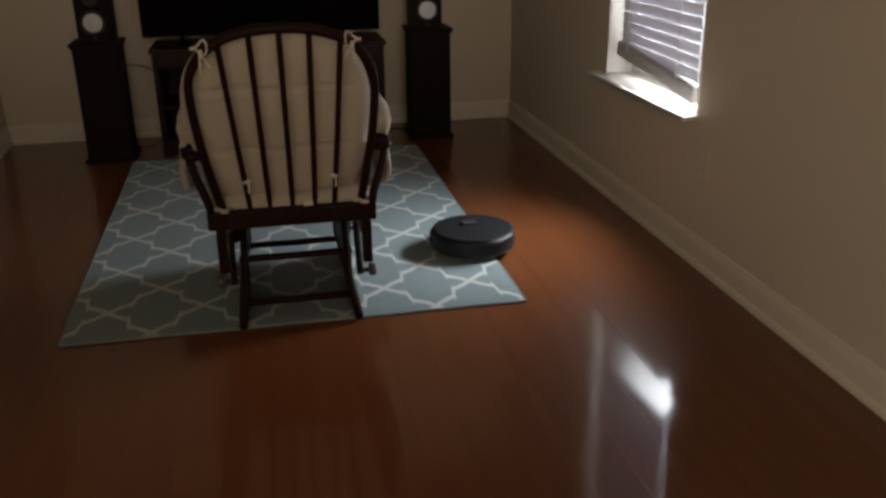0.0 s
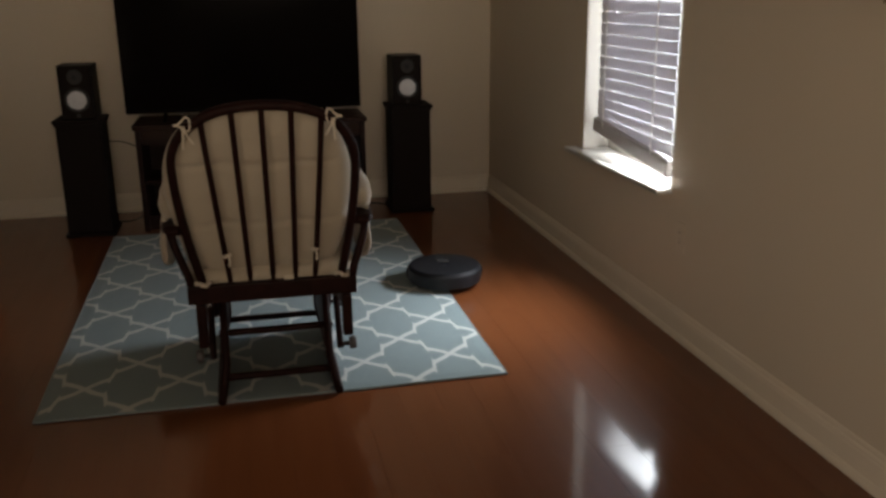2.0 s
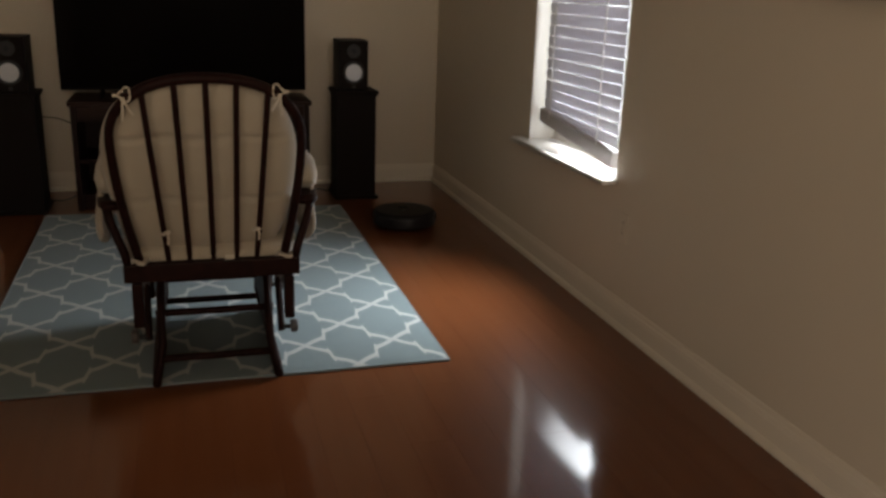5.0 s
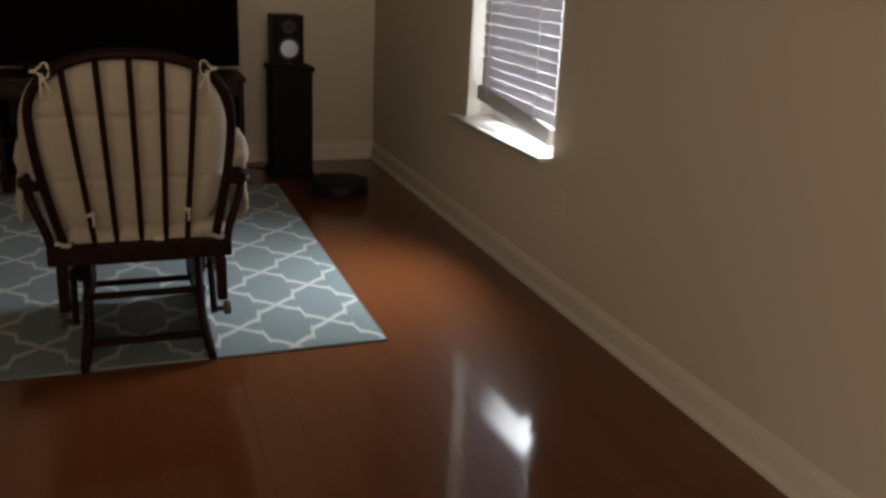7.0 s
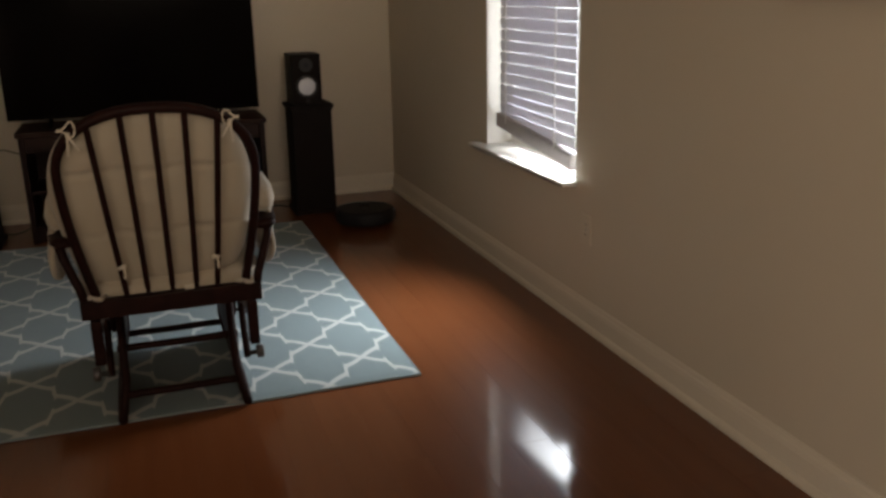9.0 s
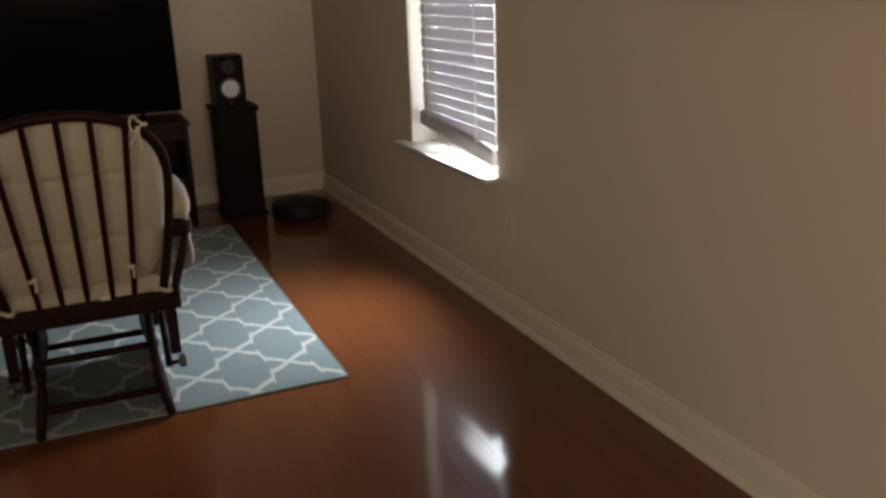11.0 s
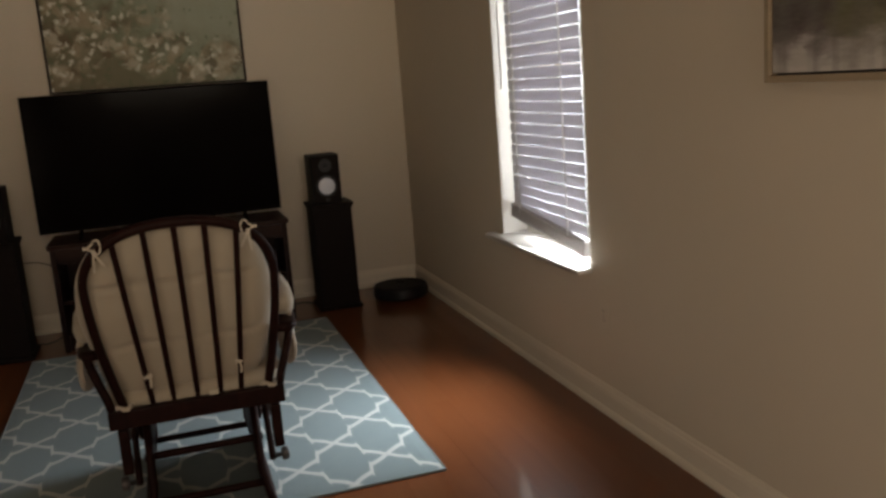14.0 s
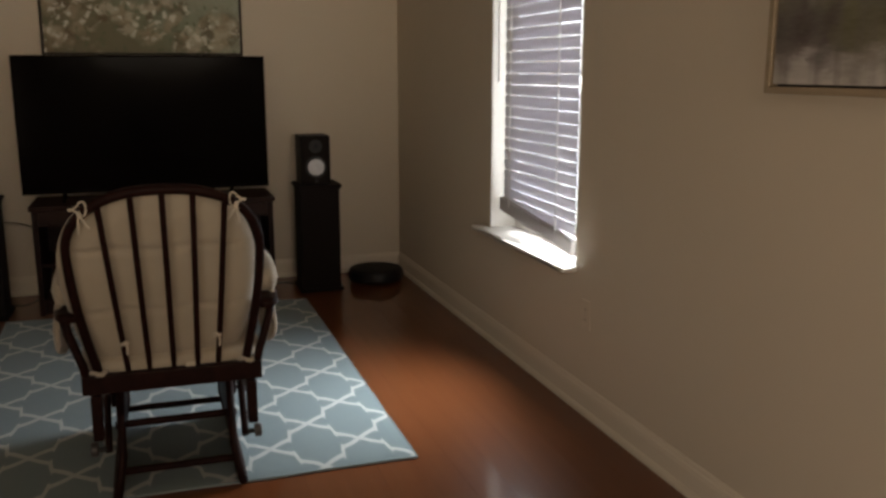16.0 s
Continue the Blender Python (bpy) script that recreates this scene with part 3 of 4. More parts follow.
def make_chair():
    c = thing("glider_chair", (0.19, 2.62, 0.0), "dark cherry glider rocking chair with cream cushions", "chair")
    lean = radians(20)
    XM = 0.187

    def back(x, h, off=0.0):
        """A point of the leaning back: x, height along the back from the seat rail, offset to its rear."""
        return (x - 0.010 * h, 2.470 - h * math.sin(lean) - off * math.cos(lean), 0.410 + h * math.cos(lean) - off * math.sin(lean))

    # bent hoop of the back
    hoop = []
    for k in range(61):
        f = k / 60
        if f < 0.32:
            g = f / 0.32
            hoop.append((-0.225 - 0.048 * math.sin(g * 1.5708), 0.435 * g))
        elif f > 0.68:
            g = (1 - f) / 0.32
            hoop.append((0.225 + 0.048 * math.sin(g * 1.5708), 0.435 * g))
        else:
            g = math.pi * (0.68 - f) / 0.36
            cg, sg = math.cos(g), math.sin(g)
            hoop.append((0.273 * (abs(cg) ** 0.86) * (1 if cg > 0 else -1), 0.435 + 0.200 * abs(sg) ** 0.92))
    part("back_hoop", sweep([back(XM + x, h) for x, h in hoop], 0.032, 0.026, (0, math.cos(lean), math.sin(lean)), 10), DARKWOOD, c, "bent dark wooden back hoop", True)
    for top, low in ((0.012, 0.050), (0.100, 0.114), (0.186, 0.187), (0.271, 0.260), (0.360, 0.324)):
        d = abs((top - XM) / 0.273)
        h1 = 0.435 + 0.200 * max(0.0, 1 - d ** 2.3) ** 0.48 - 0.004
        line = [back(low + (top - low) * g, h1 * g, 0.004 + 0.012 * math.sin(g * 3.14)) for g in [k / 10 for k in range(11)]]
        part("back_slat", sweep(line, 0.0175, 0.010, (1, 0, 0), 8), DARKWOOD, c)

    # seat frame
    part("rear_rail", box(-0.088, 0.459, 2.435, 2.470, 0.350, 0.410, 0.006), DARKWOOD, c)
    part("front_rail", box(-0.080, 0.454, 2.955, 2.985, 0.350, 0.410, 0.006), DARKWOOD, c)
    for x in (-0.082, 0.428):
        part("side_rail", box(x, x + 0.028, 2.471, 2.954, 0.345, 0.408, 0.005), DARKWOOD, c)
    part("seat_panel", box(-0.050, 0.424, 2.475, 2.950, 0.352, 0.372, 0.003), DARKWOOD, c)

    for s in (-1, 1):
        xa = XM + s * 0.318
        arm = [(XM + s * 0.285, 2.385, 0.612), (xa - s * 0.012, 2.44, 0.606), (xa, 2.56, 0.602), (xa + s * 0.006, 2.76, 0.600), (xa, 2.95, 0.596), (xa - s * 0.010, 2.99, 0.590)]
        part("armrest", sweep(arm, 0.055, 0.026, (1, 0, 0), 10), DARKWOOD, c, smooth=True)
        rear = [(xa - s * 0.004, 2.475, 0.592), (xa - s * 0.014, 2.475, 0.545), (xa - s * 0.032, 2.468, 0.490), (xa - s * 0.050, 2.462, 0.440), (xa - s * 0.058, 2.458, 0.400)]
        part("arm_support", sweep(rear, 0.026, 0.030, (1, 0, 0), 8), DARKWOOD, c, smooth=True)
        fore = [(xa, 2.93, 0.588), (xa - s * 0.018, 2.945, 0.50), (xa - s * 0.052, 2.96, 0.40)]
        part("arm_support", sweep(fore, 0.026, 0.030, (1, 0, 0), 8), DARKWOOD, c, smooth=True)
        # hanging brackets of the seat, with the swing arms and pivots
        xb = XM + s * 0.262
        for y in (2.462, 2.925):
            part("hanger", box(xb - 0.040, xb - 0.008, y - 0.022, y + 0.022, 0.196, 0.344, 0.005) if s > 0 else box(xb + 0.008, xb + 0.040, y - 0.022, y + 0.022, 0.196, 0.344, 0.005), DARKWOOD, c)
        xs = XM + s * 0.2155
        for y, y2 in ((2.470, 2.580), (2.915, 2.815)):
            part("swing_arm", sweep([(xs, y, 0.138), (xs, (y + y2) / 2, 0.222), (xs, y2, 0.318)], 0.022, 0.036, (1, 0, 0), 8), DARKWOOD, c)
            piv = part("pivot", disc((XM + s * 0.258, y, 0.152), (1, 0, 0), 0.023, 0.024, 22, 0.007), KNOB, c, "worn grey pivot cap", True)
            part("bolt", disc((XM + s * 0.241, y, 0.150), (1, 0, 0), 0.008, 0.040, 12), RUBBER, piv)
            piv = part("pivot", disc((XM + s * 0.226, y2, 0.296), (1, 0, 0), 0.030, 0.040, 22, 0.008), KNOB, c, "worn grey pivot cap", True)
            part("bolt", disc((XM + s * 0.249, y2, 0.296), (1, 0, 0), 0.009, 0.008, 12), STEEL, piv)
        # floor frame
        xf = XM + s * 0.195
        xt = xf - s * 0.022
        for ends in (((2.388, 0.012), (2.408, 0.060), (2.432, 0.130), (2.462, 0.215), (2.510, 0.322)), ((2.995, 0.012), (2.975, 0.060), (2.950, 0.130), (2.920, 0.215), (2.872, 0.322))):
            line = [(x, y, z) for x, (y, z) in zip((xf, xf - s * 0.009, xt, xt, xt), ends)]
            part("base_leg", sweep(line, 0.026, 0.042, (1, 0, 0), 8), DARKWOOD, c, smooth=True)
        panel = bmesh.new()
        ring = [(2.404, 0.030), (2.978, 0.030), (2.925, 0.150), (2.872, 0.288), (2.512, 0.288), (2.455, 0.150)]
        aa = [panel.verts.new(((xf if z < 0.1 else xt) - 0.008, y, z)) for y, z in ring]
        bb = [panel.verts.new(((xf if z < 0.1 else xt) + 0.008, y, z)) for y, z in ring]
        for side in (aa, bb):
            panel.faces.new((side[0], side[1], side[2], side[5])), panel.faces.new(side[2:])
        for k in range(6):
            panel.faces.new((aa[k], aa[(k + 1) % 6], bb[(k + 1) % 6], bb[k]))
        part("base_panel", panel, DARKWOOD, c)
        part("base_rail", box(xt - 0.012, xt + 0.012, 2.520, 2.870, 0.282, 0.325, 0.004), DARKWOOD, c)
        part("runner", sweep([(xf, 2.378, 0.020), (xf, 2.45, 0.031), (xf, 2.70, 0.036), (xf, 2.93, 0.031), (xf, 3.005, 0.020)], 0.028, 0.032, (1, 0, 0), 8), DARKWOOD, c)
    part("footboard", box(-0.004, 0.378, 2.880, 2.898, 0.196, 0.246, 0.004), DARKWOOD, c)
    for y, z in ((2.415, 0.088), (2.482, 0.222), (2.970, 0.088)):
        part("stretcher", sweep([(-0.004, y, z), (0.06, y, z + 0.001), (0.19, y, z), (0.32, y, z + 0.001), (0.378, y, z)], 0.024, 0.024, (0, 0, 1), 10, power=2.4), DARKWOOD, c, smooth=True)

    # cushions tied to the chair
    bm = cushion(XM - 0.020, 0.300, 0.580, 0.610, 0.110, 0.0, power=2.7, nx=44, nz=60)
    for v in bm.verts:
        x, y, h = v.co
        half = 1 - 0.16 * max(0.0, (0.30 - h) / 0.30)
        if h < 0.30:
            q = min(0.985, (0.30 - h) / 0.305)
            half *= (1 - q ** 7) ** (1 / 7) / (1 - q ** 2.7) ** (1 / 2.7)
        seam = sum(math.exp(-((h - q - 0.012 * noise.noise((x * 8, q, 0))) / 0.010) ** 2) for q in (0.215, 0.430))
        # pressed flat against the slats at the rear, with two sewn channels across
        y = y * (1 - 0.15 * seam) if y < 0 else y
        y = max(y, -0.048 + 0.009 * min(seam, 1.0)) + 0.004 * noise.noise((x * 14, h * 14, 5))
        v.co = back(XM + (x - XM) * half, h, -0.062 - y)
    back_pad = part("back_cushion", bm, CREAM, c, "cream cotton back cushion sewn in channels", True)
    bm = cushion(XM, 2.715, 0.57, 0.52, 0.10, 0.0, [(XM + a, 2.72 + b) for a in (-0.12, 0.12) for b in (-0.1, 0.1)], power=5)
    for v in bm.verts:
        x, y, h = v.co
        v.co = (x, h, 0.425 + y)
    part("seat_cushion", bm, CREAM, c, "cream cotton seat cushion", True)
    for s in (-1, 1):
        xa = XM + s * 0.312
        own = cushion(xa - s * 0.008, 2.705, 0.098, 0.46, 0.096, 0.0, power=3.2, nx=14, nz=24)
        for v in own.verts:
            x, y, h = v.co
            v.co = (x, h, 0.662 + y)
        pad = part("arm_cushion", own, CREAM, c, "padded cream arm cushion with a hanging flap", True)
        deep, flare = (0.235, 0.004) if s > 0 else (0.215, 0.022)
        own = cushion(2.700, -0.5, 0.40, 1.0, 0.028, 0.0, power=4.0, nx=26, nz=22)
        for v in own.verts:
            y, t, g = v.co
            g = -g
            fold = 0.008 * math.sin(y * 40 + s) * g + 0.006 * noise.noise((y * 9, g * 3, s))
            out = 0.018 + flare * math.sin(min(1.0, g * 1.15) * 1.9) + fold + t
            v.co = (xa + s * (out - 0.012), y, 0.660 - deep * g * (1 + 0.08 * math.sin(y * 17)))
        part("flap", own, CREAM, pad, smooth=True)

    # ties: bows at the hoop and knots on the lower slats
    def bow(px, h, s, size=1.0):
        bx, by, bz = back(px, h, 0.020)
        knot = part("tie", disc((bx, by, bz), (0, 1, 0.3), 0.0075 * size, 0.014, 12, 0.003), TIE, back_pad, "off-white cotton tie knotted in a bow", True)
        for a, b, r in ((0.040, 0.030, 0.006), (-0.030, 0.034, 0.006)):
            line = [(bx + s * a * size * math.sin(g) * 0.8, by - 0.006 * math.sin(g), bz + size * b * (1 - math.cos(g)) * 0.5 + 0.012 * size * math.sin(2 * g) * (1 if a > 0 else -1)) for g in [k * math.pi / 9 for k in range(10)]]
            part("loop", sweep(line, r, 0.004, (0, 0, 1), 6, power=2), TIE, knot)
        for dx, dz in ((-0.030, -0.052), (0.006, -0.070)):
            line = [(bx + s * dx * g * size, by - 0.004 - 0.012 * math.sin(g * 3), bz + dz * g * size) for g in [k / 6 for k in range(7)]]
            part("tail", sweep(line, 0.007, 0.004, (1, 0, 0), 6, power=2), TIE, knot)

    bow(XM - 0.222, 0.578, -1, 0.82)
    bow(XM + 0.205, 0.588, 1, 0.82)
    for px, h in ((0.052 - 0.004, 0.115), (0.324, 0.118)):
        bx, by, bz = back(px, h, 0.012)
        knot = part("tie", sweep([(bx - 0.012, by, bz - 0.003), (bx, by - 0.004, bz + 0.002), (bx + 0.012, by, bz + 0.001)], 0.014, 0.011, (0, 0, 1), 8, power=2.2), TIE, back_pad, "off-white cotton tie knotted round a slat", True)
        part("tail", sweep([(bx + 0.004, by - 0.007, bz), (bx + 0.007, by - 0.009, bz - 0.018), (bx + 0.005, by - 0.008, bz - 0.036)], 0.008, 0.004, (1, 0, 0), 6, power=2), TIE, knot)
    # straps of the seat cushion, wrapped round the ends of the rear rail
    for xa, xb in ((-0.062, -0.014), (0.392, 0.440)):
        line = [(xa + (xb - xa) * k / 8, 2.452 + 0.010 * math.sin(k * 1.1), 0.4145 + 0.004 * math.sin(k * 0.9)) for k in range(9)]
        part("strap", sweep(line, 0.028, 0.012, (0, 1, 0), 8, power=2.2), TIE, c, "off-white cushion strap", True)
    # the seat has glided a little to the rear on its swing arms
    still = ("base_leg", "base_panel", "base_rail", "runner", "stretcher", "swing_arm", "pivot")
    for ob in c.children:
        if not ob.name.startswith(still):
            ob.location = (0, -0.040, 0.010)

    part("tag", box(0.222, 0.252, 2.448, 2.452, 0.404, 0.424, 0.0008, turn=None), TIE, back_pad, "small white sewn-in tag")


make_chair()

# ---- loudspeakers on their stands ----


def make_stand(x, y):
    st = thing("speaker_stand", (x, y, 0), "tall black box-shaped loudspeaker stand", "speaker stand", "loudspeaker stands")
    part("base_plate", box(x - 0.134, x + 0.134, y - 0.125, y + 0.145, 0.005, 0.026, 0.004), CLOTHBLACK, st)
    part("column", box(x - 0.120, x + 0.120, y - 0.105, y + 0.125, 0.026, 0.632, 0.004), CLOTHBLACK, st)
    part("top_plate", box(x - 0.133, x + 0.133, y - 0.120, y + 0.140, 0.646, 0.666, 0.004), CLOTHBLACK, st)
    part("neck_moulding", box(x - 0.126, x + 0.126, y - 0.112, y + 0.132, 0.632, 0.646, 0.003), CLOTHBLACK, st)
    for dx in (-0.11, 0.11):
        for dy in (-0.10, 0.12):
            part("foot", disc((x + dx, y + dy, 0.0025), (0, 0, 1), 0.012, 0.005, 12), RUBBER, st)
    return st


def make_speaker(x, y):
    sp = thing("loudspeaker", (x, y, 0.666), "small black bookshelf loudspeaker with a silver woofer cone", "loudspeaker", "bookshelf loudspeakers")
    w, z0, z1 = 0.088, 0.667, 0.960
    part("cabinet", box(x - w, x + w, y - 0.095, y + 0.120, z0, z1, 0.004), BLACK, sp)
    part("baffle", box(x - w + 0.006, x + w - 0.006, y - 0.099, y - 0.0945, z0 + 0.006, z1 - 0.006, 0.0015), CLOTHBLACK, sp)
    zw = 0.773
    woof = part("woofer", disc((x, y - 0.1005, zw), (0, -1, 0), 0.066, 0.004, 40, 0.001), RUBBER, sp, "black woofer ring with a silver cone")
    bm = bmesh.new()
    rings = []
    for r, d in ((0.050, 0.1030), (0.048, 0.1050), (0.045, 0.1052), (0.030, 0.1046), (0.022, 0.1050), (0.012, 0.1075), (0.0005, 0.1085)):
        rings.append([bm.verts.new((x + r * math.cos(k * math.pi / 20), y - d, zw + r * math.sin(k * math.pi / 20))) for k in range(40)])
    for a, b in zip(rings, rings[1:]):
        for k in range(40):
            bm.faces.new((a[k], a[(k + 1) % 40], b[(k + 1) % 40], b[k]))
    part("cone", bm, CONE, woof, smooth=True)
    tw = part("tweeter", disc((x, y - 0.1005, 0.898), (0, -1, 0), 0.040, 0.004, 32, 0.001), RUBBER, sp)
    part("dome", disc((x, y - 0.1035, 0.898), (0, -1, 0), 0.013, 0.004, 24, 0.0018), ROBOT_SIDE, tw)
    part("port", disc((x, y - 0.0995, 0.688), (0, -1, 0), 0.012, 0.003, 20), RUBBER, sp)


for sx, sy, off in ((1.115, 4.965, -0.016), (-0.768, 4.865, 0.010)):
    make_stand(sx, sy)
    make_speaker(sx + off, sy + 0.005)

# ---- television and its cabinet ----


def make_console():
    x0, x1, y0, y1 = -0.482, 0.824, 4.800, 5.220
    k = thing("tv_cabinet", ((x0 + x1) / 2, 5.01, 0), "dark mahogany television cabinet with open shelves", "tv cabinet")
    part("top", box(x0 - 0.012, x1 + 0.012, y0 - 0.014, y1, 0.590, 0.616, 0.004), DRAWER, k)
    for x in (x0, x1 - 0.030):
        part("side_panel", box(x, x + 0.030, y0, y1 - 0.001, 0.0, 0.590, 0.003), CABINET, k)
    for a, b in ((x0 + 0.032, 0.154), (0.166, x1 - 0.032)):
        dr = part("drawer_front", box(a, b, y0 + 0.002, y0 + 0.024, 0.520, 0.586, 0.003), DRAWER, k, "dark red-brown drawer front")
        part("knob", disc(((a + b) / 2, y0 - 0.008, 0.553), (0, -1, 0), 0.012, 0.020, 20, 0.003), BLACK, dr)
    part("divider", box(0.148, 0.172, y0 + 0.026, y1 - 0.012, 0.092, 0.590, 0.002), CABINET, k)
    for z in (0.070, 0.270, 0.500):
        part("shelf", box(x0 + 0.0305, x1 - 0.0305, y0 + 0.025, y1 - 0.012, z, z + 0.018, 0.002), CABINET, k)
    part("back_panel", box(x0 + 0.0305, x1 - 0.0305, y1 - 0.011, y1 - 0.002, 0.06, 0.590), CABINET, k)
    part("plinth", box(x0 + 0.0305, x1 - 0.0305, y0 + 0.03, y0 + 0.05, 0.0, 0.069, 0.002), CABINET, k)
    pl = thing("media_player", (-0.16, 5.0, 0.288), "flat black media player on the cabinet shelf", "media player")
    part("case", box(-0.36, 0.04, 4.86, 5.14, 0.294, 0.350, 0.004), BLACK, pl)
    part("front_panel", box(-0.352, 0.032, 4.855, 4.8605, 0.299, 0.345, 0.001), ROBOT_SIDE, pl)
    for px in (-0.33, 0.01):
        for py in (4.88, 5.12):
            part("foot", disc((px, py, 0.291), (0, 0, 1), 0.012, 0.006, 12), RUBBER, pl)


def make_tv():
    x0, x1, y, z0, z1 = -0.542, 0.829, 5.0, 0.655, 1.427
    tv = thing("television", (0.15, 5.03, 0.616), "large black flat-screen television, switched off", "television")
    part("housing", box(x0, x1, y, y + 0.028, z0, z1, 0.004), BEZEL, tv)
    part("back_bulge", box(x0 + 0.18, x1 - 0.18, y + 0.0285, y + 0.062, z0 + 0.06, z1 - 0.26, 0.012), BEZEL, tv)
    part("screen", box(x0 + 0.009, x1 - 0.009, y - 0.0022, y + 0.001, z0 + 0.016, z1 - 0.009, 0.0008), SCREEN, tv)
    for x in (x0 + 0.22, x1 - 0.22):
        foot = sweep([(x, y - 0.10, 0.620), (x, y - 0.03, 0.628), (x, y + 0.014, 0.660)], 0.020, 0.010, (1, 0, 0), 8)
        sweep([(x, y + 0.014, 0.660), (x, y + 0.06, 0.628), (x, y + 0.13, 0.620)], 0.020, 0.010, (1, 0, 0), 8, bm=foot)
        part("foot", foot, BEZEL, tv)


make_console()
make_tv()

# ---- pictures ----


def make_picture(name, label, canvas, wooden, axis, a0, a1, z0, z1, plane, t, gap):
    """A canvas in a floater frame: bars of width t round it, and a dark gap between."""
    mid = (a0 + a1) / 2
    at = (mid, plane, z0) if axis == "x" else (plane, mid, z0)
    p = thing(name, at, label, "painting")

    def slab(b0, b1, c0, c1, d0, d1, bevel):
        return box(b0, b1, plane + d0, plane + d1, c0, c1, bevel) if axis == "x" else box(plane + d0, plane + d1, b0, b1, c0, c1, bevel)

    part("backing", slab(a0 + t, a1 - t, z0 + t, z1 - t, 0.028, 0.036, 0.0), RUBBER, p, "black backing board in the frame's gap")
    part("canvas", slab(a0 + t + gap, a1 - t - gap, z0 + t + gap, z1 - t - gap, 0.008, 0.0275, 0.002), canvas, p)
    part("frame_bar", slab(a0, a0 + t, z0, z1, 0.0, 0.039, 0.0015), wooden, p)
    part("frame_bar", slab(a1 - t, a1, z0, z1, 0.0, 0.039, 0.0015), wooden, p)
    part("frame_bar", slab(a0 + t, a1 - t, z0, z0 + t, 0.001, 0.038, 0.001), wooden, p)
    part("frame_bar", slab(a0 + t, a1 - t, z1 - t, z1, 0.001, 0.038, 0.001), wooden, p)


make_picture("blossom_painting", "dark-framed painting of pale blossom on a green ground", BLOSSOM, FRAME, "x", -0.407, 0.742, 1.434, 2.302, YN - 0.040, 0.012, 0.002)
make_picture("landscape_painting", "painting of a grey misty shore in a pale wooden frame", MIST, OAK, "y", 0.498, 1.588, 1.286, 2.080, XE - 0.046, 0.018, 0.0058)

# ---- cables ----


def make_cable(points):
    c = thing("cable", points[0], "thin black loudspeaker cable along the floor", "cable", "loudspeaker cables")
    part("wire", sweep(points, 0.007, 0.007, (0, 0, 1), 8, power=2), RUBBER, c, smooth=True)


make_cable([(-0.70, 4.992, 0.52), (-0.67, 5.06, 0.50), (-0.60, 5.20, 0.47), (-0.53, 5.25, 0.43), (-0.47, 5.26, 0.41), (-0.40, 5.26, 0.40)])
make_cable([(-0.72, 5.03, 0.0045), (-0.66, 5.09, 0.0045), (-0.60, 5.06, 0.0045), (-0.555, 5.11, 0.0045), (-0.52, 5.22, 0.0045), (-0.45, 5.26, 0.0045), (-0.36, 5.26, 0.0045)])
make_cable([(0.98, 5.10, 0.0045), (0.93, 5.17, 0.0045), (0.87, 5.15, 0.0045), (0.82, 5.24, 0.0045), (0.74, 5.26, 0.0045)])

# ---- robot vacuum ----


def make_robot():
    r = thing("robot_vacuum", (0, 0, 0), "round charcoal robot vacuum cleaner driving over the floor", "robot vacuum")
    bm = bmesh.new()
    prof = [(0.0005, 0.012), (0.150, 0.012), (0.168, 0.018), (0.172, 0.028), (0.172, 0.070), (0.169, 0.080), (0.164, 0.084), (0.0005, 0.084)]
    lathe(bm, prof)
    part("body", bm, ROBOT_SIDE, r, smooth=False)
    bm = bmesh.new()
    lathe(bm, [(0.0005, 0.0842), (0.163, 0.0842), (0.166, 0.0870), (0.163, 0.0905), (0.156, 0.0925), (0.0005, 0.0930)])
    top = part("top_cover", bm, ROBOT, r, "charcoal satin top cover")
    part("sensor", box(-0.036, 0.022, 0.022, 0.060, 0.0915, 0.1030, 0.003), RUBBER, top, "small black raised sensor")
    part("button", disc((0.0, -0.030, 0.0935), (0, 0, 1), 0.012, 0.002, 20), ROBOT_SIDE, top)
    bm = bmesh.new()
    ring = []
    for k in range(41):
        g = math.pi * k / 40
        ring.append((0.1745 * math.cos(g), 0.1745 * math.sin(g), 0.052))
    part("bumper", sweep(ring, 0.046, 0.006, (0, 0, 1), 8), ROBOT_SIDE, r, "glossy black front bumper")
    for s in (-1, 1):
        part("wheel", disc((s * 0.115, 0.0, 0.033), (1, 0, 0), 0.033, 0.022, 24, 0.004), RUBBER, r)
    part("caster", disc((0.0, 0.12, 0.014), (1, 0, 0), 0.014, 0.018, 18, 0.003), RUBBER, r)
    return r


def lathe(bm, prof, n=72):
    rings = [[bm.verts.new((a * math.cos(2 * math.pi * k / n), a * math.sin(2 * math.pi * k / n), z)) for k in range(n)] for a, z in prof]
    for a, b in zip(rings, rings[1:]):
        for k in range(n):
            bm.faces.new((a[k], a[(k + 1) % n], b[(k + 1) % n], b[k]))


robot = make_robot()

# ---- floor planks ----


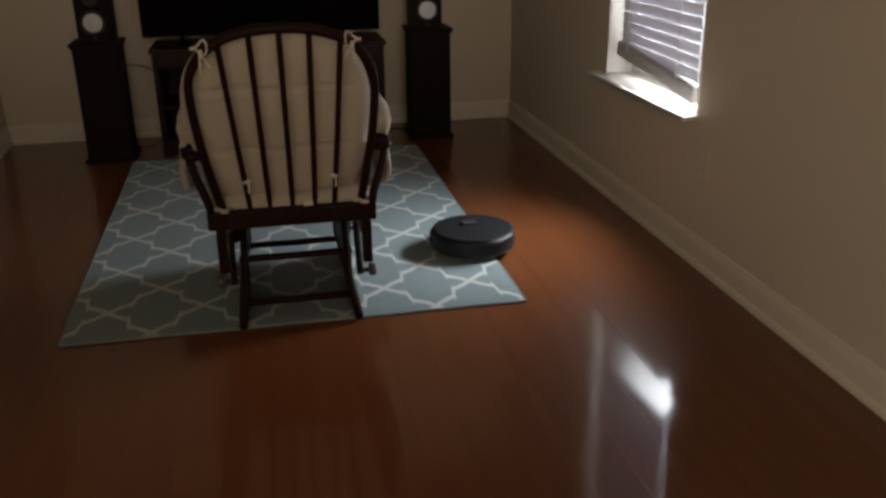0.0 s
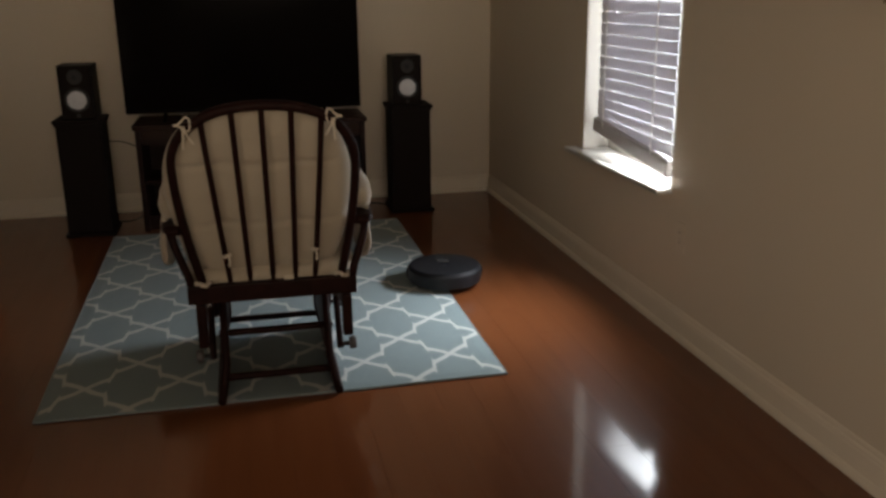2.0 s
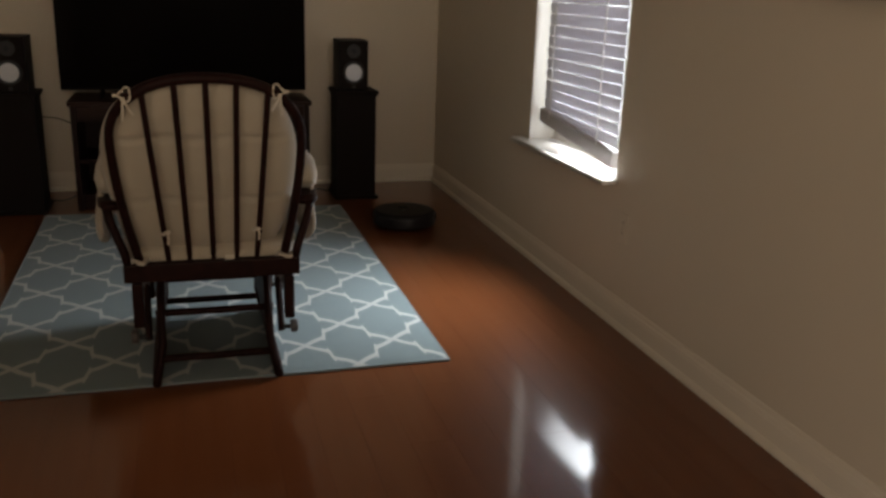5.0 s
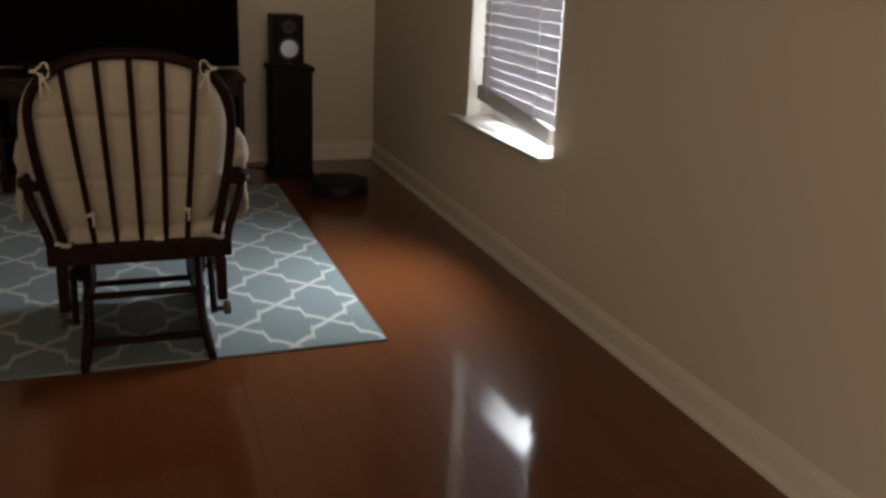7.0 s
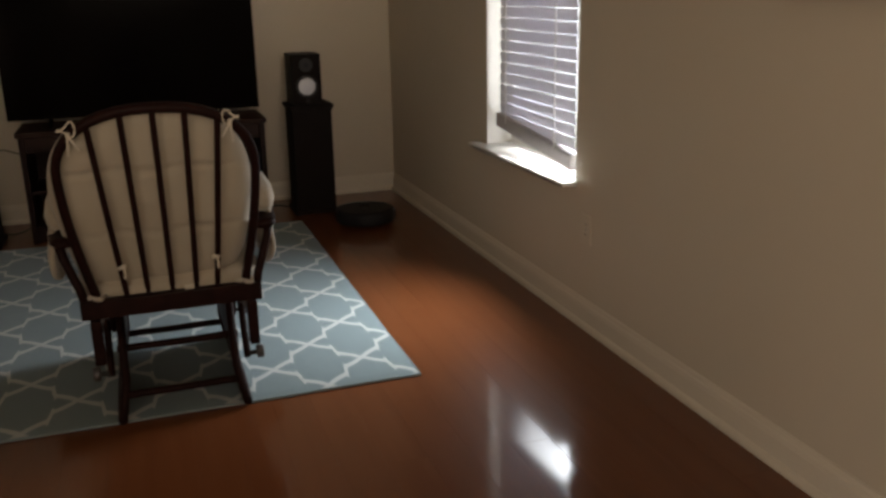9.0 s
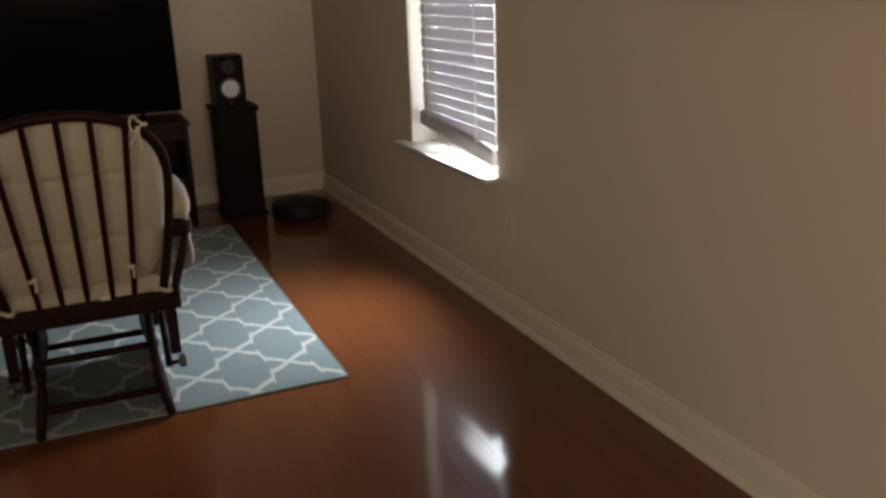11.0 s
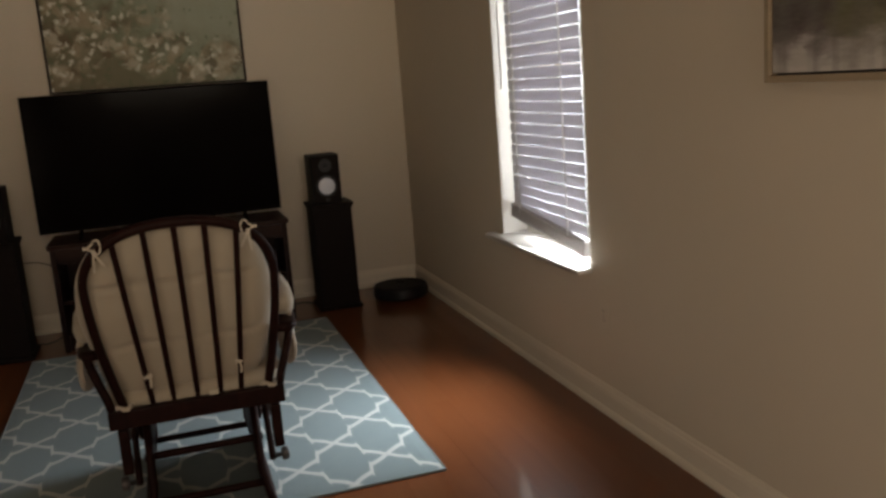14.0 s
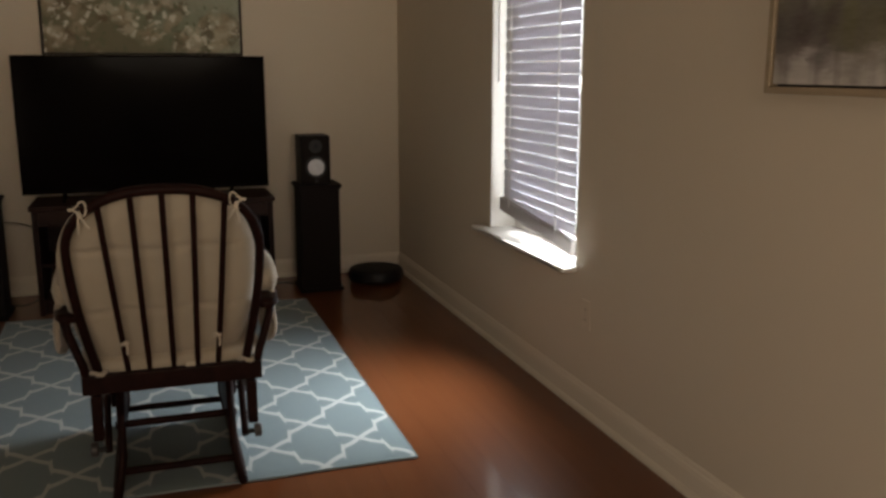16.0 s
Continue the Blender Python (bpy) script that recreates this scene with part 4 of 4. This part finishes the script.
def lay_planks():
    wide, long, gap = 0.127, 1.22, 0.0002
    rng = random.Random(7)
    cache = {}
    n = math.ceil((XE - XW) / wide)
    for i in range(n):
        xa, xb = XW + i * wide, min(XW + (i + 1) * wide, XE)
        y = YS - rng.uniform(0.1, 1.1)
        while y < YN:
            ya, yb = max(y, YS), min(y + long, YN)
            y += long
            if yb - ya < 0.02:
                continue
            key = (round(xb - xa, 3), round(yb - ya, 3))
            if key not in cache:
                w, l = (xb - xa) / 2 - gap / 2, (yb - ya) / 2 - gap / 2
                me = bpy.data.meshes.new("plank")
                e = 0.00025
                vs = [(-w, -l, -0.0135), (w, -l, -0.0135), (w, l, -0.0135), (-w, l, -0.0135), (-w, -l, -e), (w, -l, -e), (w, l, -e), (-w, l, -e), (-w + e, -l + e, 0), (w - e, -l + e, 0), (w - e, l - e, 0), (-w + e, l - e, 0)]
                fs = [(3, 2, 1, 0), (8, 9, 10, 11)]
                for a in (0, 4):
                    fs += [(a + k, a + (k + 1) % 4, a + 4 + (k + 1) % 4, a + 4 + k) for k in range(4)]
                me.from_pydata(vs, [], fs)
                me.materials.append(FLOOR)
                cache[key] = me
            p = new("plank", cache[key])
            p.parent = floor
            p.location = ((xa + xb) / 2, (ya + yb) / 2, 0)


lay_planks()


# ---- what moves ----
def motions():
    rows = [
        (0.0, 0.917, 2.937, 0), (0.5, 0.937, 3.062, -3), (1.0, 0.955, 3.187, -5), (1.5, 0.972, 3.308, -7),
        (2.0, 0.993, 3.432, -9), (2.5, 1.024, 3.568, -12), (3.0, 1.062, 3.685, -16), (3.5, 1.102, 3.805, -20),
        (4.0, 1.166, 3.952, -22), (4.5, 1.225, 4.090, -22), (5.2, 1.272, 4.260, -18), (6.2, 1.290, 4.380, -8),
        (7.0, 1.293, 4.425, 0), (7.5, 1.292, 4.410, 4), (8.0, 1.294, 4.405, -4), (8.5, 1.310, 4.465, -14),
        (9.6, 1.370, 4.610, -24), (10.8, 1.410, 4.700, -26), (11.5, 1.418, 4.735, -30), (12.0, 1.424, 4.745, -34),
        (12.5, 1.430, 4.785, -38), (13.2, 1.470, 4.860, -36), (14.0, 1.520, 4.940, -30), (14.5, 1.528, 4.985, -25),
        (15.0, 1.520, 5.020, -20), (16.0, 1.500, 5.038, -15),
    ]
    lift = lambda x: 0.0125 if x < 1.05 else max(0.0, 0.0125 * (1.17 - x) / 0.12)
    walk(robot, [(t, pose(x, y, lift(x), 0, 0, turn)) for t, x, y, turn in rows])


motions()
